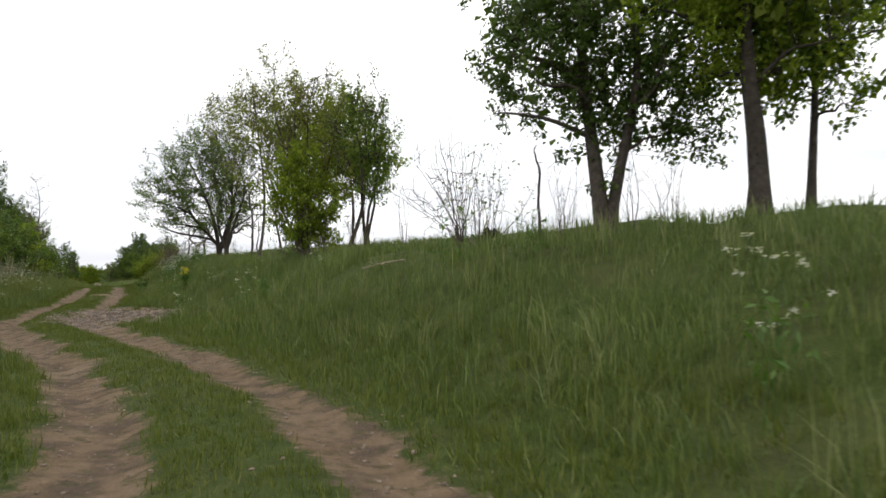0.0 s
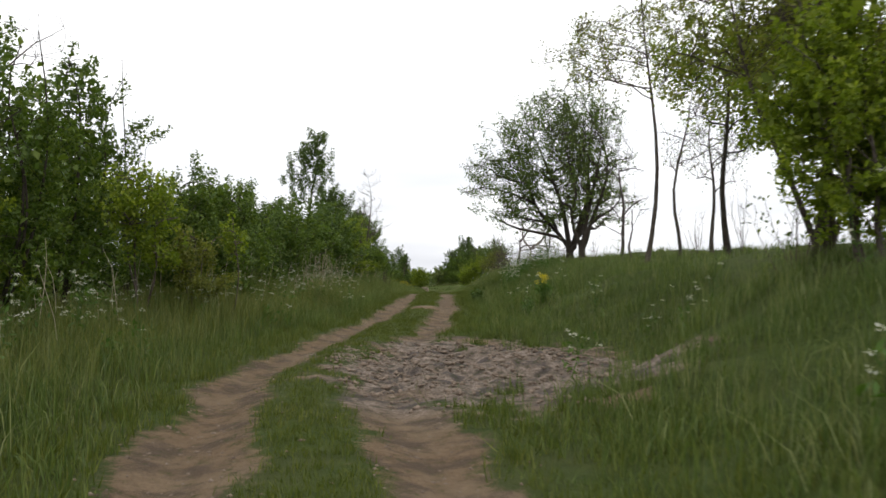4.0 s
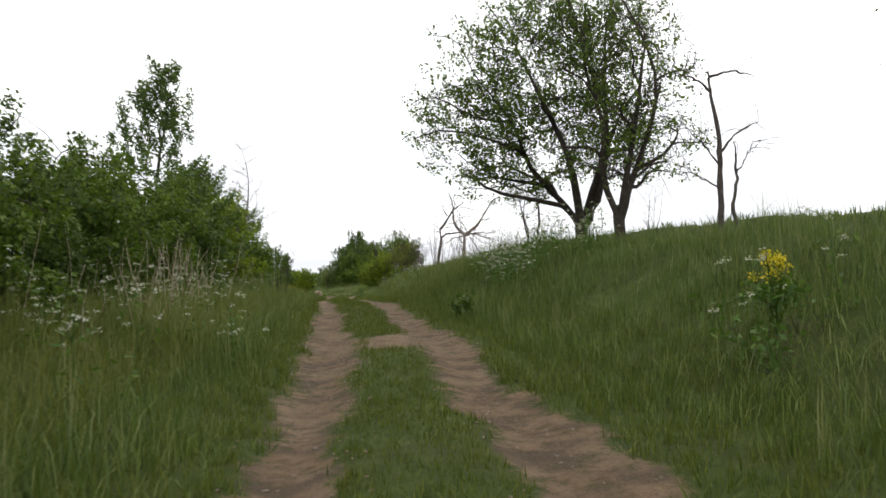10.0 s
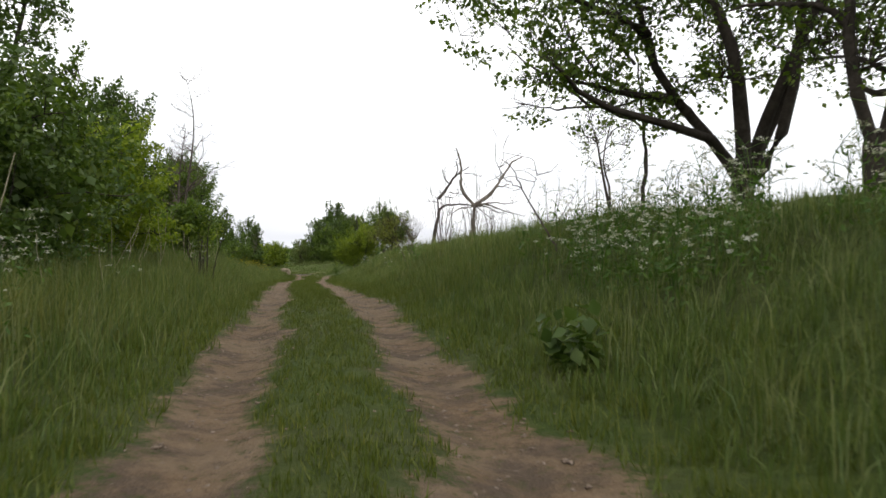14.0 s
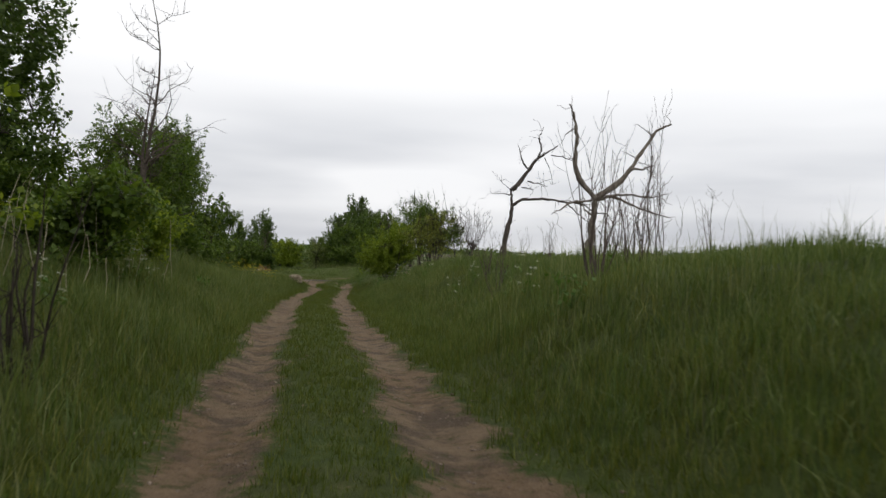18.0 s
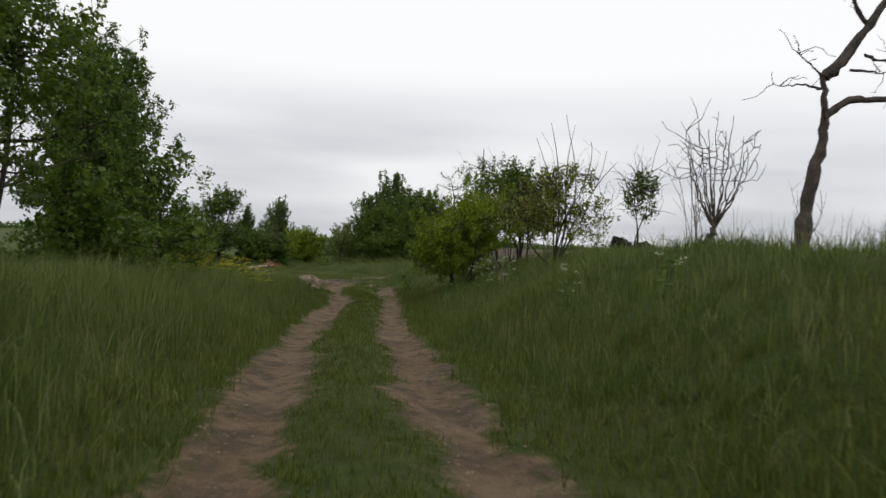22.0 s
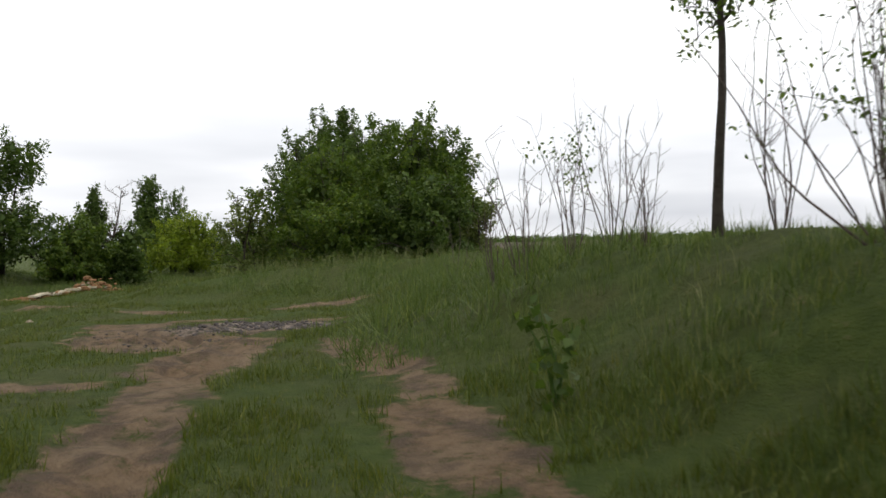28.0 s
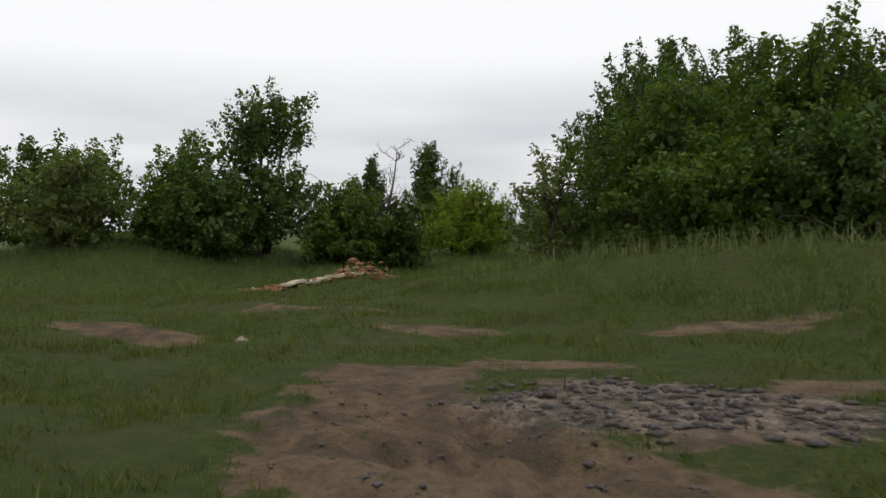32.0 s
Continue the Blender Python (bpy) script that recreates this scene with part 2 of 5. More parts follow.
def left_rise(s):
    return np.interp(s, [-30, 20, 45, 54, 64, 74, 82, 88, 200], [0.2, 0.2, 0.4, 0.85, 0.85, 0.7, 0.4, 0.02, 0.0])


def ground(x, y):
    """Height of the ground."""
    x, y = np.atleast_1d(np.asarray(x, float)), np.atleast_1d(np.asarray(y, float))
    s, lat, z = track_coords(x, y)
    far = np.hypot(x + 15, y - 40)
    z = z * (1 - smooth(40, 160, np.abs(lat))) - 0.6 * smooth(40, 160, np.abs(lat))
    foot = 1.7 + 0.35 * waves(x, y, 9, 3) + 2.2 * np.exp(-((s - 23.5) / 4.5) ** 2)
    z = z + (bank_height(s) * smooth(foot, foot + 3.9, lat) + 0.45 * smooth(5.5, 10, lat) * (1 - smooth(60, 80, s))) * (1 - 0.6 * smooth(14, 60, lat))
    z = z + left_rise(s) * smooth(1.2, 4.4, -lat)
    z = z + 1.1 * np.exp(-((x + 57.0) / 4.2) ** 2 - ((y - 97) / 6) ** 2) + 0.75 * np.exp(-((x + 40.6) / 4.5) ** 2 - ((y - 95.6) / 2.0) ** 2)
    z = z + 0.26 * np.exp(-((x + 35.5) / 1.3) ** 2 - ((y - 76.0) / 1.6) ** 2)
    z = z + 0.6 * np.exp(-((x + 23.3) / 4.4) ** 2 - ((y - 80) / 4.8) ** 2)
    side = smooth(1.4, 3.5, np.abs(lat - 0.2))
    z = z + (0.10 * side + 0.015) * waves(x, y, 5.0, 1) + (0.03 * side + 0.005) * waves(x, y, 1.3, 2)
    on = smooth(-6, 2, s) * (1 - smooth(86, 91, s))
    for rut, depth in ((LEFT_RUT, 0.085), (RIGHT_RUT, 0.075)):
        z = z - on * depth * np.exp(-((lat - rut - 0.08 * waves(x, y, 7, 5)) / 0.26) ** 2)
    z = z + on * 0.05 * np.exp(-((lat - 0.2) / 0.35) ** 2)
    rough = np.zeros_like(x)
    for m in MUD[:1] + JUNCTION_BARE[:3]:
        rough = np.maximum(rough, blob(x, y, *m))
    z = z + rough * (0.11 * (0.5 - np.abs(waves(x, y, 1.3, 7))) + 0.07 * (0.5 - np.abs(waves(x, y, 0.6, 8))) - 0.05)
    return z + smooth(150, 900, far) * 1.5 * waves(x, y, 420, 9)


def ground1(x, y):
    return float(ground(x, y)[0])


def bareness(x, y):
    """How bare the soil is: 1 in ruts and mud."""
    s, lat, _ = track_coords(x, y)
    on = smooth(-8, 0, s) * (1 - smooth(85, 89, s))
    w = 0.10 * waves(x, y, 2.2, 11) + 0.06 * waves(x, y, 0.7, 12)
    v = np.zeros_like(s)
    half = 0.25 + 0.06 * waves(x, y, 9, 13)
    for rut in (LEFT_RUT, RIGHT_RUT):
        v = np.maximum(v, on * (1 - smooth(half - 0.04, half + 0.24, np.abs(lat - rut) + w)))
    for m in MUD + JUNCTION_BARE:
        v = np.maximum(v, smooth(0.02, 0.55, blob(x, y, *m) + smooth(0.0, 0.12, blob(x, y, *m)) * (0.38 * waves(x, y, 1.5, 14) + 0.26 * waves(x, y, 0.5, 15))))
    return v


# ---- mesh helpers ----
def mesh_np(name, v, f):
    """A mesh from arrays of vertices and of faces with equal numbers of corners."""
    me = bpy.data.meshes.new(name)
    v, f = np.asarray(v, np.float32), np.asarray(f, np.int32)
    k = f.shape[1]
    me.vertices.add(len(v))
    me.vertices.foreach_set("co", v.ravel())
    me.loops.add(f.size)
    me.loops.foreach_set("vertex_index", f.ravel())
    me.polygons.add(len(f))
    me.polygons.foreach_set("loop_start", np.arange(0, f.size, k, dtype=np.int32))
    me.update(calc_edges=True)
    return me


def mesh_ob(name, v, f, mat, parent=None, label="", shade=False):
    me = mesh_np(name, v, f)
    me.materials.append(mat)
    if shade:
        me.polygons.foreach_set("use_smooth", np.ones(len(me.polygons), bool))
    ob = new(name, me)
    if parent is not None:
        ob.parent = parent
    if label:
        tagged(ob, label)
    return ob


def part(name, bm, mat, parent, label=""):
    me = bpy.data.meshes.new(name)
    bm.to_mesh(me)
    bm.free()
    me.materials.append(mat)
    ob = new(name, me)
    ob.parent = parent
    if label:
        tagged(ob, label)
    return ob


def thing(name, x, y, label, category, group="", z=None):
    e = new(name)
    e.location = (x, y, ground1(x, y) if z is None else z)
    return tagged(e, label, category, group)


class Tubes:
    """Collects tapered tubes into one mesh."""

    def __init__(self):
        self.v, self.f, self.n = [], [], 0

    def add(self, pts, radii, sides=5):
        pts, radii = np.asarray(pts, float), np.asarray(radii, float)
        d = np.gradient(pts, axis=0)
        d /= np.linalg.norm(d, axis=1)[:, None] + 1e-9
        ref = np.where(np.abs(d[:, 2:3]) > 0.9, np.array([[1.0, 0, 0]]), np.array([[0, 0, 1.0]]))
        a = np.cross(d, ref)
        a /= np.linalg.norm(a, axis=1)[:, None] + 1e-9
        b = np.cross(d, a)
        an = np.arange(sides) * 2 * np.pi / sides
        ring = pts[:, None] + radii[:, None, None] * (np.cos(an)[None, :, None] * a[:, None] + np.sin(an)[None, :, None] * b[:, None])
        m = len(pts)
        i, j = np.meshgrid(np.arange(m - 1), np.arange(sides), indexing="ij")
        i, j = i.ravel(), j.ravel()
        k = (j + 1) % sides
        self.f.append(self.n + np.stack([i * sides + j, i * sides + k, (i + 1) * sides + k, (i + 1) * sides + j], 1))
        self.v.append(ring.reshape(-1, 3))
        self.n += m * sides

    def ob(self, name, mat, parent, label=""):
        if not self.v:
            return None
        return mesh_ob(name, np.concatenate(self.v), np.concatenate(self.f), mat, parent, label, True)


def bent(rng, a, b, n=6, wander=0.06, sag=0.0):
    """A crooked line from a to b."""
    a, b = np.asarray(a, float), np.asarray(b, float)
    u = np.linspace(0, 1, n)[:, None]
    length = np.linalg.norm(b - a)
    off = np.zeros((n, 3))
    for k in (1, 2, 3):
        off += np.sin(np.pi * k * u) * rng.normal(0, 1, 3) / k ** 1.2
    p = a + u * (b - a) + off * wander * length * 0.8
    p[:, 2] += sag * length * (u[:, 0] * (1 - u[:, 0])) * 4
    return p


def leaves(rng, centres, spread, per, size, droop=0.25, narrow=0.55, flat=0.75, shoots=None):
    """Small folded leaves scattered round clump centres, or along shoots: vertices and triangles."""
    c = np.repeat(np.asarray(centres, float), per, axis=0)
    n = len(c)
    if shoots is None:
        c = c + np.clip(rng.normal(0, 1, (n, 3)), -1.8, 1.8) * np.asarray([spread, spread, spread * flat])
    else:
        k = rng.uniform(-1.5, 1.35, n)
        w = (1.15 - 0.5 * np.abs(k))[:, None]
        c = c + np.repeat(shoots, per, axis=0) * (k * spread)[:, None] + np.clip(rng.normal(0, 1, (n, 3)), -1.8, 1.8) * spread * 0.42 * w
    axis = rng.normal(0, 1, (n, 3)) + np.array([0, 0, -droop])
    axis /= np.linalg.norm(axis, axis=1)[:, None]
    side = np.cross(axis, rng.normal(0, 1, (n, 3)) + np.array([0, 0, 1.6]))
    side /= np.linalg.norm(side, axis=1)[:, None] + 1e-9
    up = np.cross(side, axis)
    L = (size * rng.uniform(0.6, 1.35, n))[:, None]
    w = L * narrow * 0.5
    v = np.stack([c, c + axis * L * 0.45 + side * w + up * w * 0.35, c + axis * L, c + axis * L * 0.45 - side * w + up * w * 0.35], 1).reshape(-1, 3)
    o = (np.arange(n) * 4)[:, None]
    return v, np.concatenate([o + np.array([[0, 1, 2]]), o + np.array([[0, 2, 3]])], 0)


def tree(name, x, y, label, seed, crowns, stems=((0, 0, 1.0),), radius=0.1, clumps=120, per=40, spread=0.22, leaf=0.085, mat=None, bark=None,
         limbs=7, category="tree", group="", bare=0.0, low=0.25, sink=0.06, twig=0.008, fork=0.0, core=0, wander=0.06, bough=1.0):
    """A tree or bush. crowns: ovals (dx, dy, z, rx, ry, rz) that its leaf clumps fill; stems: (dx, dy, height) of their tops."""
    rng = np.random.RandomState(seed)
    root = thing(name, x, y, label, category, group)
    vol = np.array([c[3] * c[4] * c[5] for c in crowns])
    pick = rng.choice(len(crowns), clumps, p=vol / vol.sum())
    cr = np.array(crowns)[pick]
    d = rng.normal(0, 1, (clumps, 3))
    d /= np.linalg.norm(d, axis=1)[:, None]
    r = rng.uniform(0.12, 1.0, clumps) ** 0.5
    lump = 1 + 0.22 * np.sin(d[:, 0] * 4 + seed) * np.cos(d[:, 1] * 3 + seed * 2) + 0.12 * rng.normal(0, 1, clumps)
    tips = cr[:, :3] + d * cr[:, 3:6] * (r * lump)[:, None]
    tips = tips[tips[:, 2] > 0.12]
    nodes, node_r = [], []
    if fork:
        t = Tubes()
        t.add(bent(rng, (0, 0, -sink), (0.0, 0, fork + 0.12), 6, 0.02), radius * np.array([1.7, 1.3, 1.2, 1.2, 1.2, 0.9]), 9)
        t.ob("trunk", bark or BARK, root)
    for k, (dx, dy, h) in enumerate(stems):
        foot = rng.normal(0, 0.03 + 0.05 * (len(stems) > 1), 3) * (len(stems) > 1) * (0.2 if fork else 1.0)
        p = bent(rng, (foot[0], foot[1], fork - (0.3 if fork else sink)), (dx, dy, h), 9, wander)
        rad = radius * (0.75 + 0.35 * rng.rand() if len(stems) > 1 else 1.0) * np.linspace(1, 0.22, 9)
        rad = rad * 0.85 if fork else rad
        rad[0] *= 0.9 if fork else 1.3
        t = Tubes()
        t.add(p, rad, 7 if radius > 0.05 else 5)
        t.ob("trunk" if radius > 0.05 else "stem", bark or BARK, root)
        q = np.linspace(0, 1, 25)
        nodes.append(np.stack([np.interp(q, np.linspace(0, 1, 9), p[:, i]) for i in range(3)], 1))
        node_r.append(np.interp(q, np.linspace(0, 1, 9), rad))
    N, R = np.concatenate(nodes), np.concatenate(node_r)
    ok = N[:, 2] > low * max(h for *_, h in stems)
    N, R = N[ok], R[ok]
    order = [int(rng.randint(len(tips)))]
    for _ in range(min(limbs, len(tips)) - 1):
        dist = np.min([np.linalg.norm(tips - tips[o], axis=1) for o in order], axis=0)
        order.append(int(np.argmax(dist)))
    owner = np.argmin(np.stack([np.linalg.norm(tips - tips[o], axis=1) for o in order]), axis=0)
    for li, o in enumerate(order):
        end = tips[o] * 0.9 + tips[owner == li].mean(axis=0) * 0.1
        cost = np.linalg.norm(N - end, axis=1) + 1.2 * np.maximum(0, N[:, 2] - end[2] + 0.3 * np.linalg.norm((N - end)[:, :2], axis=1))
        j = int(np.argmin(cost))
        p = bent(rng, N[j], end, 7, 0.09, 0.10)
        t = Tubes()
        r0 = max(min(R[j] * 0.6, 0.012 + 0.02 * np.linalg.norm(end - N[j])), 0.012)
        t.add(p, np.linspace(r0 * bough, twig * bough, 7), 5)
        pool = p[1:]
        for c in tips[owner == li]:
            cc = np.linalg.norm(pool - c, axis=1) + 0.8 * np.maximum(0, pool[:, 2] - c[2])
            a = pool[int(np.argmin(cc))]
            t.add(bent(rng, a, c, 4, 0.10, 0.05), np.linspace(twig * 1.1, twig * 0.45, 4), 3)
            if bare > 0:
                for _ in range(3):
                    e = c + rng.normal(0, 1, 3) * bare + np.array([0, 0, bare * 0.9])
                    t.add(bent(rng, a * 0.3 + c * 0.7, e, 4, 0.12), np.linspace(twig * 0.7, twig * 0.35, 4), 3)
        t.ob("limb", bark or BARK, root)
    if per:
        mid = np.array([0, 0, 0.4 * max(h for *_, h in stems)])
        out = tips - mid
        out = out / (np.linalg.norm(out, axis=1)[:, None] + 1e-6) + np.array([0, 0, 0.45]) + rng.normal(0, 0.4, tips.shape)
        out /= np.linalg.norm(out, axis=1)[:, None]
        v, f = leaves(rng, tips, spread, per, leaf, narrow=0.65, shoots=out)
        if core:
            pick = np.array(crowns)[rng.choice(len(crowns), core, p=vol / vol.sum())]
            d = rng.normal(0, 1, (core, 3))
            d /= np.linalg.norm(d, axis=1)[:, None]
            c = pick[:, :3] + d * pick[:, 3:6] * (0.7 * rng.rand(core) ** 0.4)[:, None]
            v2, f2 = leaves(rng, c[c[:, 2] > 0.15], 0.1, 3, leaf * 1.9, narrow=0.8)
            v, f = np.concatenate([v, v2]), np.concatenate([f, f2 + len(v)])
        mesh_ob("crown", v, f, mat or LEAF_MID, root)
    return root


# ---- the ground: one sheet out to the horizon ----
def spaced(parts):
    out = []
    for a, b, step in parts:
        out += list(np.arange(a, b, step))
    return np.array(out + [parts[-1][1]])


U = spaced([(-1600, -400, 200), (-400, -100, 50), (-100, -20, 8), (-20, -4, 1.0), (-4, 12, 0.36), (12, 30, 0.17), (30, 82, 0.36), (82, 102, 0.2), (102, 108, 0.36), (108, 130, 1.0), (130, 220, 8), (220, 500, 40), (500, 2000, 150)])
V = spaced([(-1600, -400, 200), (-400, -120, 40), (-120, -40, 8), (-40, -14, 1.2), (-14, -6, 0.5), (-6, 6.5, 0.15), (6.5, 14, 0.5), (14, 40, 1.5), (40, 120, 8), (120, 400, 40), (400, 1600, 200)])
AX = np.array([-0.4112, 0.9115])
gu, gv = np.meshgrid(U, V, indexing="ij")
gx, gy = gu * AX[0] + gv * AX[1], gu * AX[1] - gv * AX[0]
gz = ground(gx.ravel(), gy.ravel())
nu, nv = len(U), len(V)
ii, jj = np.meshgrid(np.arange(nu - 1), np.arange(nv - 1), indexing="ij")
ii, jj = ii.ravel(), jj.ravel()
quads = np.stack([ii * nv + jj, ii * nv + jj + 1, (ii + 1) * nv + jj + 1, (ii + 1) * nv + jj], 1)[:, ::-1]
SOIL, n, l, b = principled("soil_and_turf", 0.92, 0.15)
bare_at = n.new("ShaderNodeAttribute")
bare_at.attribute_name = "bare"
field_at = n.new("ShaderNodeAttribute")
field_at.attribute_name = "field"
n1, n2, n3, n4 = noise_node(n, l, 0.9, 4), noise_node(n, l, 6.0, 5, 0.65), noise_node(n, l, 38.0, 4, 0.7), noise_node(n, l, 0.22, 2)
turf = mix_rgb(n, l, ramp(n, l, n2.outputs[0], 0.3, 0.7), (0.038, 0.060, 0.011), (0.076, 0.102, 0.020))
turf = mix_rgb(n, l, ramp(n, l, n1.outputs[0], 0.42, 0.72, 0, 0.4), turf, (0.085, 0.075, 0.036))
dirt = mix_rgb(n, l, ramp(n, l, n2.outputs[0], 0.3, 0.7), (0.13, 0.080, 0.044), (0.25, 0.168, 0.098))
dirt = mix_rgb(n, l, ramp(n, l, n3.outputs[0], 0.4, 0.75, 0, 0.75), dirt, (0.06, 0.040, 0.026))
dirt = mix_rgb(n, l, ramp(n, l, n1.outputs[0], 0.42, 0.72, 0, 0.5), dirt, (0.25, 0.19, 0.125))
n6 = noise_node(n, l, 2.4, 4, 0.6)
dirt = mix_rgb(n, l, ramp(n, l, n6.outputs[0], 0.46, 0.62, 0, 0.85), dirt, (0.062, 0.046, 0.035))
n5 = noise_node(n, l, 130.0, 3, 0.7)
dirt = mix_rgb(n, l, ramp(n, l, n5.outputs[0], 0.45, 0.7, 0, 0.55), dirt, (0.30, 0.22, 0.14))
churn_at = n.new("ShaderNodeAttribute")
churn_at.attribute_name = "churn"
mud = mix_rgb(n, l, ramp(n, l, n2.outputs[0], 0.35, 0.65), (0.13, 0.098, 0.076), (0.38, 0.305, 0.245))
mud = mix_rgb(n, l, ramp(n, l, n3.outputs[0], 0.45, 0.65, 0, 0.8), mud, (0.05, 0.04, 0.035))
mud = mix_rgb(n, l, ramp(n, l, n6.outputs[0], 0.50, 0.60, 0, 0.8), mud, (0.075, 0.064, 0.060))
dirt = mix_rgb(n, l, churn_at.outputs["Fac"], dirt, mud)
plough = mix_rgb(n, l, ramp(n, l, n4.outputs[0], 0.35, 0.65), (0.06, 0.043, 0.033), (0.10, 0.076, 0.055))
edge = n.new("ShaderNodeMath")
edge.operation = "ADD"
l.new(bare_at.outputs["Fac"], edge.inputs[0])
fleck = n.new("ShaderNodeMath")
fleck.operation = "ADD"
l.new(ramp(n, l, n2.outputs[0], 0.3, 0.7, -0.5, 0.4), fleck.inputs[0])
l.new(ramp(n, l, n3.outputs[0], 0.3, 0.7, -0.4, 0.3), fleck.inputs[1])
l.new(fleck.outputs[0], edge.inputs[1])
col = mix_rgb(n, l, ramp(n, l, edge.outputs[0], 0.25, 0.75), turf, dirt)
col = mix_rgb(n, l, field_at.outputs["Fac"], col, plough)
l.new(col, b.inputs["Base Color"])
relief = n.new("ShaderNodeMath")
relief.operation = "MULTIPLY_ADD"
relief.inputs[1].default_value = 2.5
l.new(n2.outputs[0], relief.inputs[0])
l.new(n3.outputs[0], relief.inputs[2])
bump(n, l, b, relief.outputs[0], 1.0, 0.05)
ground_ob = mesh_ob("ground", np.stack([gx.ravel(), gy.ravel(), gz], 1), quads, SOIL, shade=True)
tagged(ground_ob, "uneven turf with two bare earth ruts and dried mud", "ground", kind="structure")
bare_v = bareness(gx.ravel(), gy.ravel())
gs, glat, _ = track_coords(gx.ravel(), gy.ravel())
field_v = smooth(22, 26, glat + 1.5 * waves(gx.ravel(), gy.ravel(), 30, 21)) * (1 - smooth(300, 500, np.hypot(gx.ravel(), gy.ravel())))
churn_v = np.zeros_like(bare_v)
for m in MUD[:1] + JUNCTION_BARE[4:5]:
    churn_v = np.maximum(churn_v, smooth(0.0, 0.5, blob(gx.ravel(), gy.ravel(), *m) + 0.25 * waves(gx.ravel(), gy.ravel(), 2.0, 16)) * (blob(gx.ravel(), gy.ravel(), *m) > 0))
for nm, val in (("bare", bare_v), ("field", field_v), ("churn", churn_v)):
    a = ground_ob.data.attributes.new(nm, "FLOAT", "POINT")
    a.data.foreach_set("value", val.astype(np.float32))


# ---- grass ----
def at_np(s, lat):
    i = np.clip(np.searchsorted(ARC, s) - 1, 0, len(SEG) - 1)
    e = SEG[i] / np.maximum(SEG_L[i], 1e-6)[:, None]
    q = TRACK[i, :2] + (s - ARC[i])[:, None] * e
    return q[:, 0] + lat * e[:, 1], q[:, 1] - lat * e[:, 0]


def blades(name, label, seed, x, y, height, width, mat, lean=0.35, parent=None, simple=False):
    """Grass: one curved, tapered blade at each place; simple: a single leaning triangle each."""
    rng = np.random.RandomState(seed)
    n = len(x)
    z = ground(x, y) - 0.02
    a = rng.uniform(0, 6.283, n)
    f = rng.uniform(0, 6.283, n)
    bend = height * np.abs(rng.normal(0, lean, n))
    dx, dy = np.cos(a), np.sin(a)
    sx, sy = np.cos(f) * width * 0.5, np.sin(f) * width * 0.5
    p = np.empty((n, 5, 3))
    for k, (h, bd, w) in enumerate(((0, 0, 1), (0, 0, -1), (0.55, 0.3, 0.8), (0.55, 0.3, -0.8), (1.0, 1.0, 0))):
        p[:, k, 0] = x + dx * bend * bd + sx * w
        p[:, k, 1] = y + dy * bend * bd + sy * w
        p[:, k, 2] = z + height * h * (1 - 0.25 * bd * np.minimum(bend / np.maximum(height, 1e-3), 1))
    if simple:
        p = p[:, [0, 1, 4]]
        ob = mesh_ob(name, p.reshape(-1, 3), np.arange(n * 3).reshape(-1, 3), mat, parent)
        return tagged(ob, label, "grass", kind="stuff")
    o = (np.arange(n) * 5)[:, None]
    f3 = np.concatenate([o + np.array([[0, 1, 2]]), o + np.array([[1, 3, 2]]), o + np.array([[2, 3, 4]])])
    ob = mesh_ob(name, p.reshape(-1, 3), f3, mat, parent)
    return tagged(ob, label, "grass", kind="stuff")


def scatter(seed, count, s0, s1, l0, l1, tuft=0.0, per=1):
    """Places on a strip along the track, in tufts if wanted, off the bare soil."""
    rng = np.random.RandomState(seed)
    m = count // per
    s, lat = rng.uniform(s0, s1, m), rng.uniform(l0, l1, m)
    x, y = at_np(s, lat)
    x, y = np.repeat(x, per) + rng.normal(0, 1, m * per) * tuft, np.repeat(y, per) + rng.normal(0, 1, m * per) * tuft
    k = bareness(x, y) < 0.2 + 0.75 * rng.rand(len(x)) ** 2.5
    return x[k], y[k]


def junction(x, y):
    """1 on the trodden open ground where the tracks meet."""
    return np.maximum.reduce([blob(x, y, -45.6, 88.6, 10.0, 5.4, 10), blob(x, y, -38.6, 84.0, 2.6, 5.5, 18), blob(x, y, -47.0, 94.2, 4.6, 3.2, 60)])


def tall(name, label, seed, count, s0, s1, l0, l1, base, mat, width=0.011, dry=False):
    x, y = scatter(seed, count, s0, s1, l0, l1, 0.07, 9)
    s, lat, _ = track_coords(x, y)
    rng = np.random.RandomState(seed + 50)
    edge = np.minimum(np.abs(lat - LEFT_RUT), np.abs(lat - RIGHT_RUT))
    grow = 0.22 + 0.78 * smooth(0.35, 1.5, edge)
    grow = grow * (1 - 0.45 * smooth(81, 87, s) * (lat > 0))
    h = base * grow * (1 + 0.35 * waves(x, y, 3.5, 31)) * rng.uniform(0.45, 1.2, len(x))
    k = (junction(x, y) < 0.35) & (rng.rand(len(x)) < 0.35 + 0.65 * grow)
    return blades(name, label, seed, x[k], y[k], np.maximum(h[k], 0.05), width * (0.7 + 0.6 * rng.rand(k.sum())), mat, 0.5)


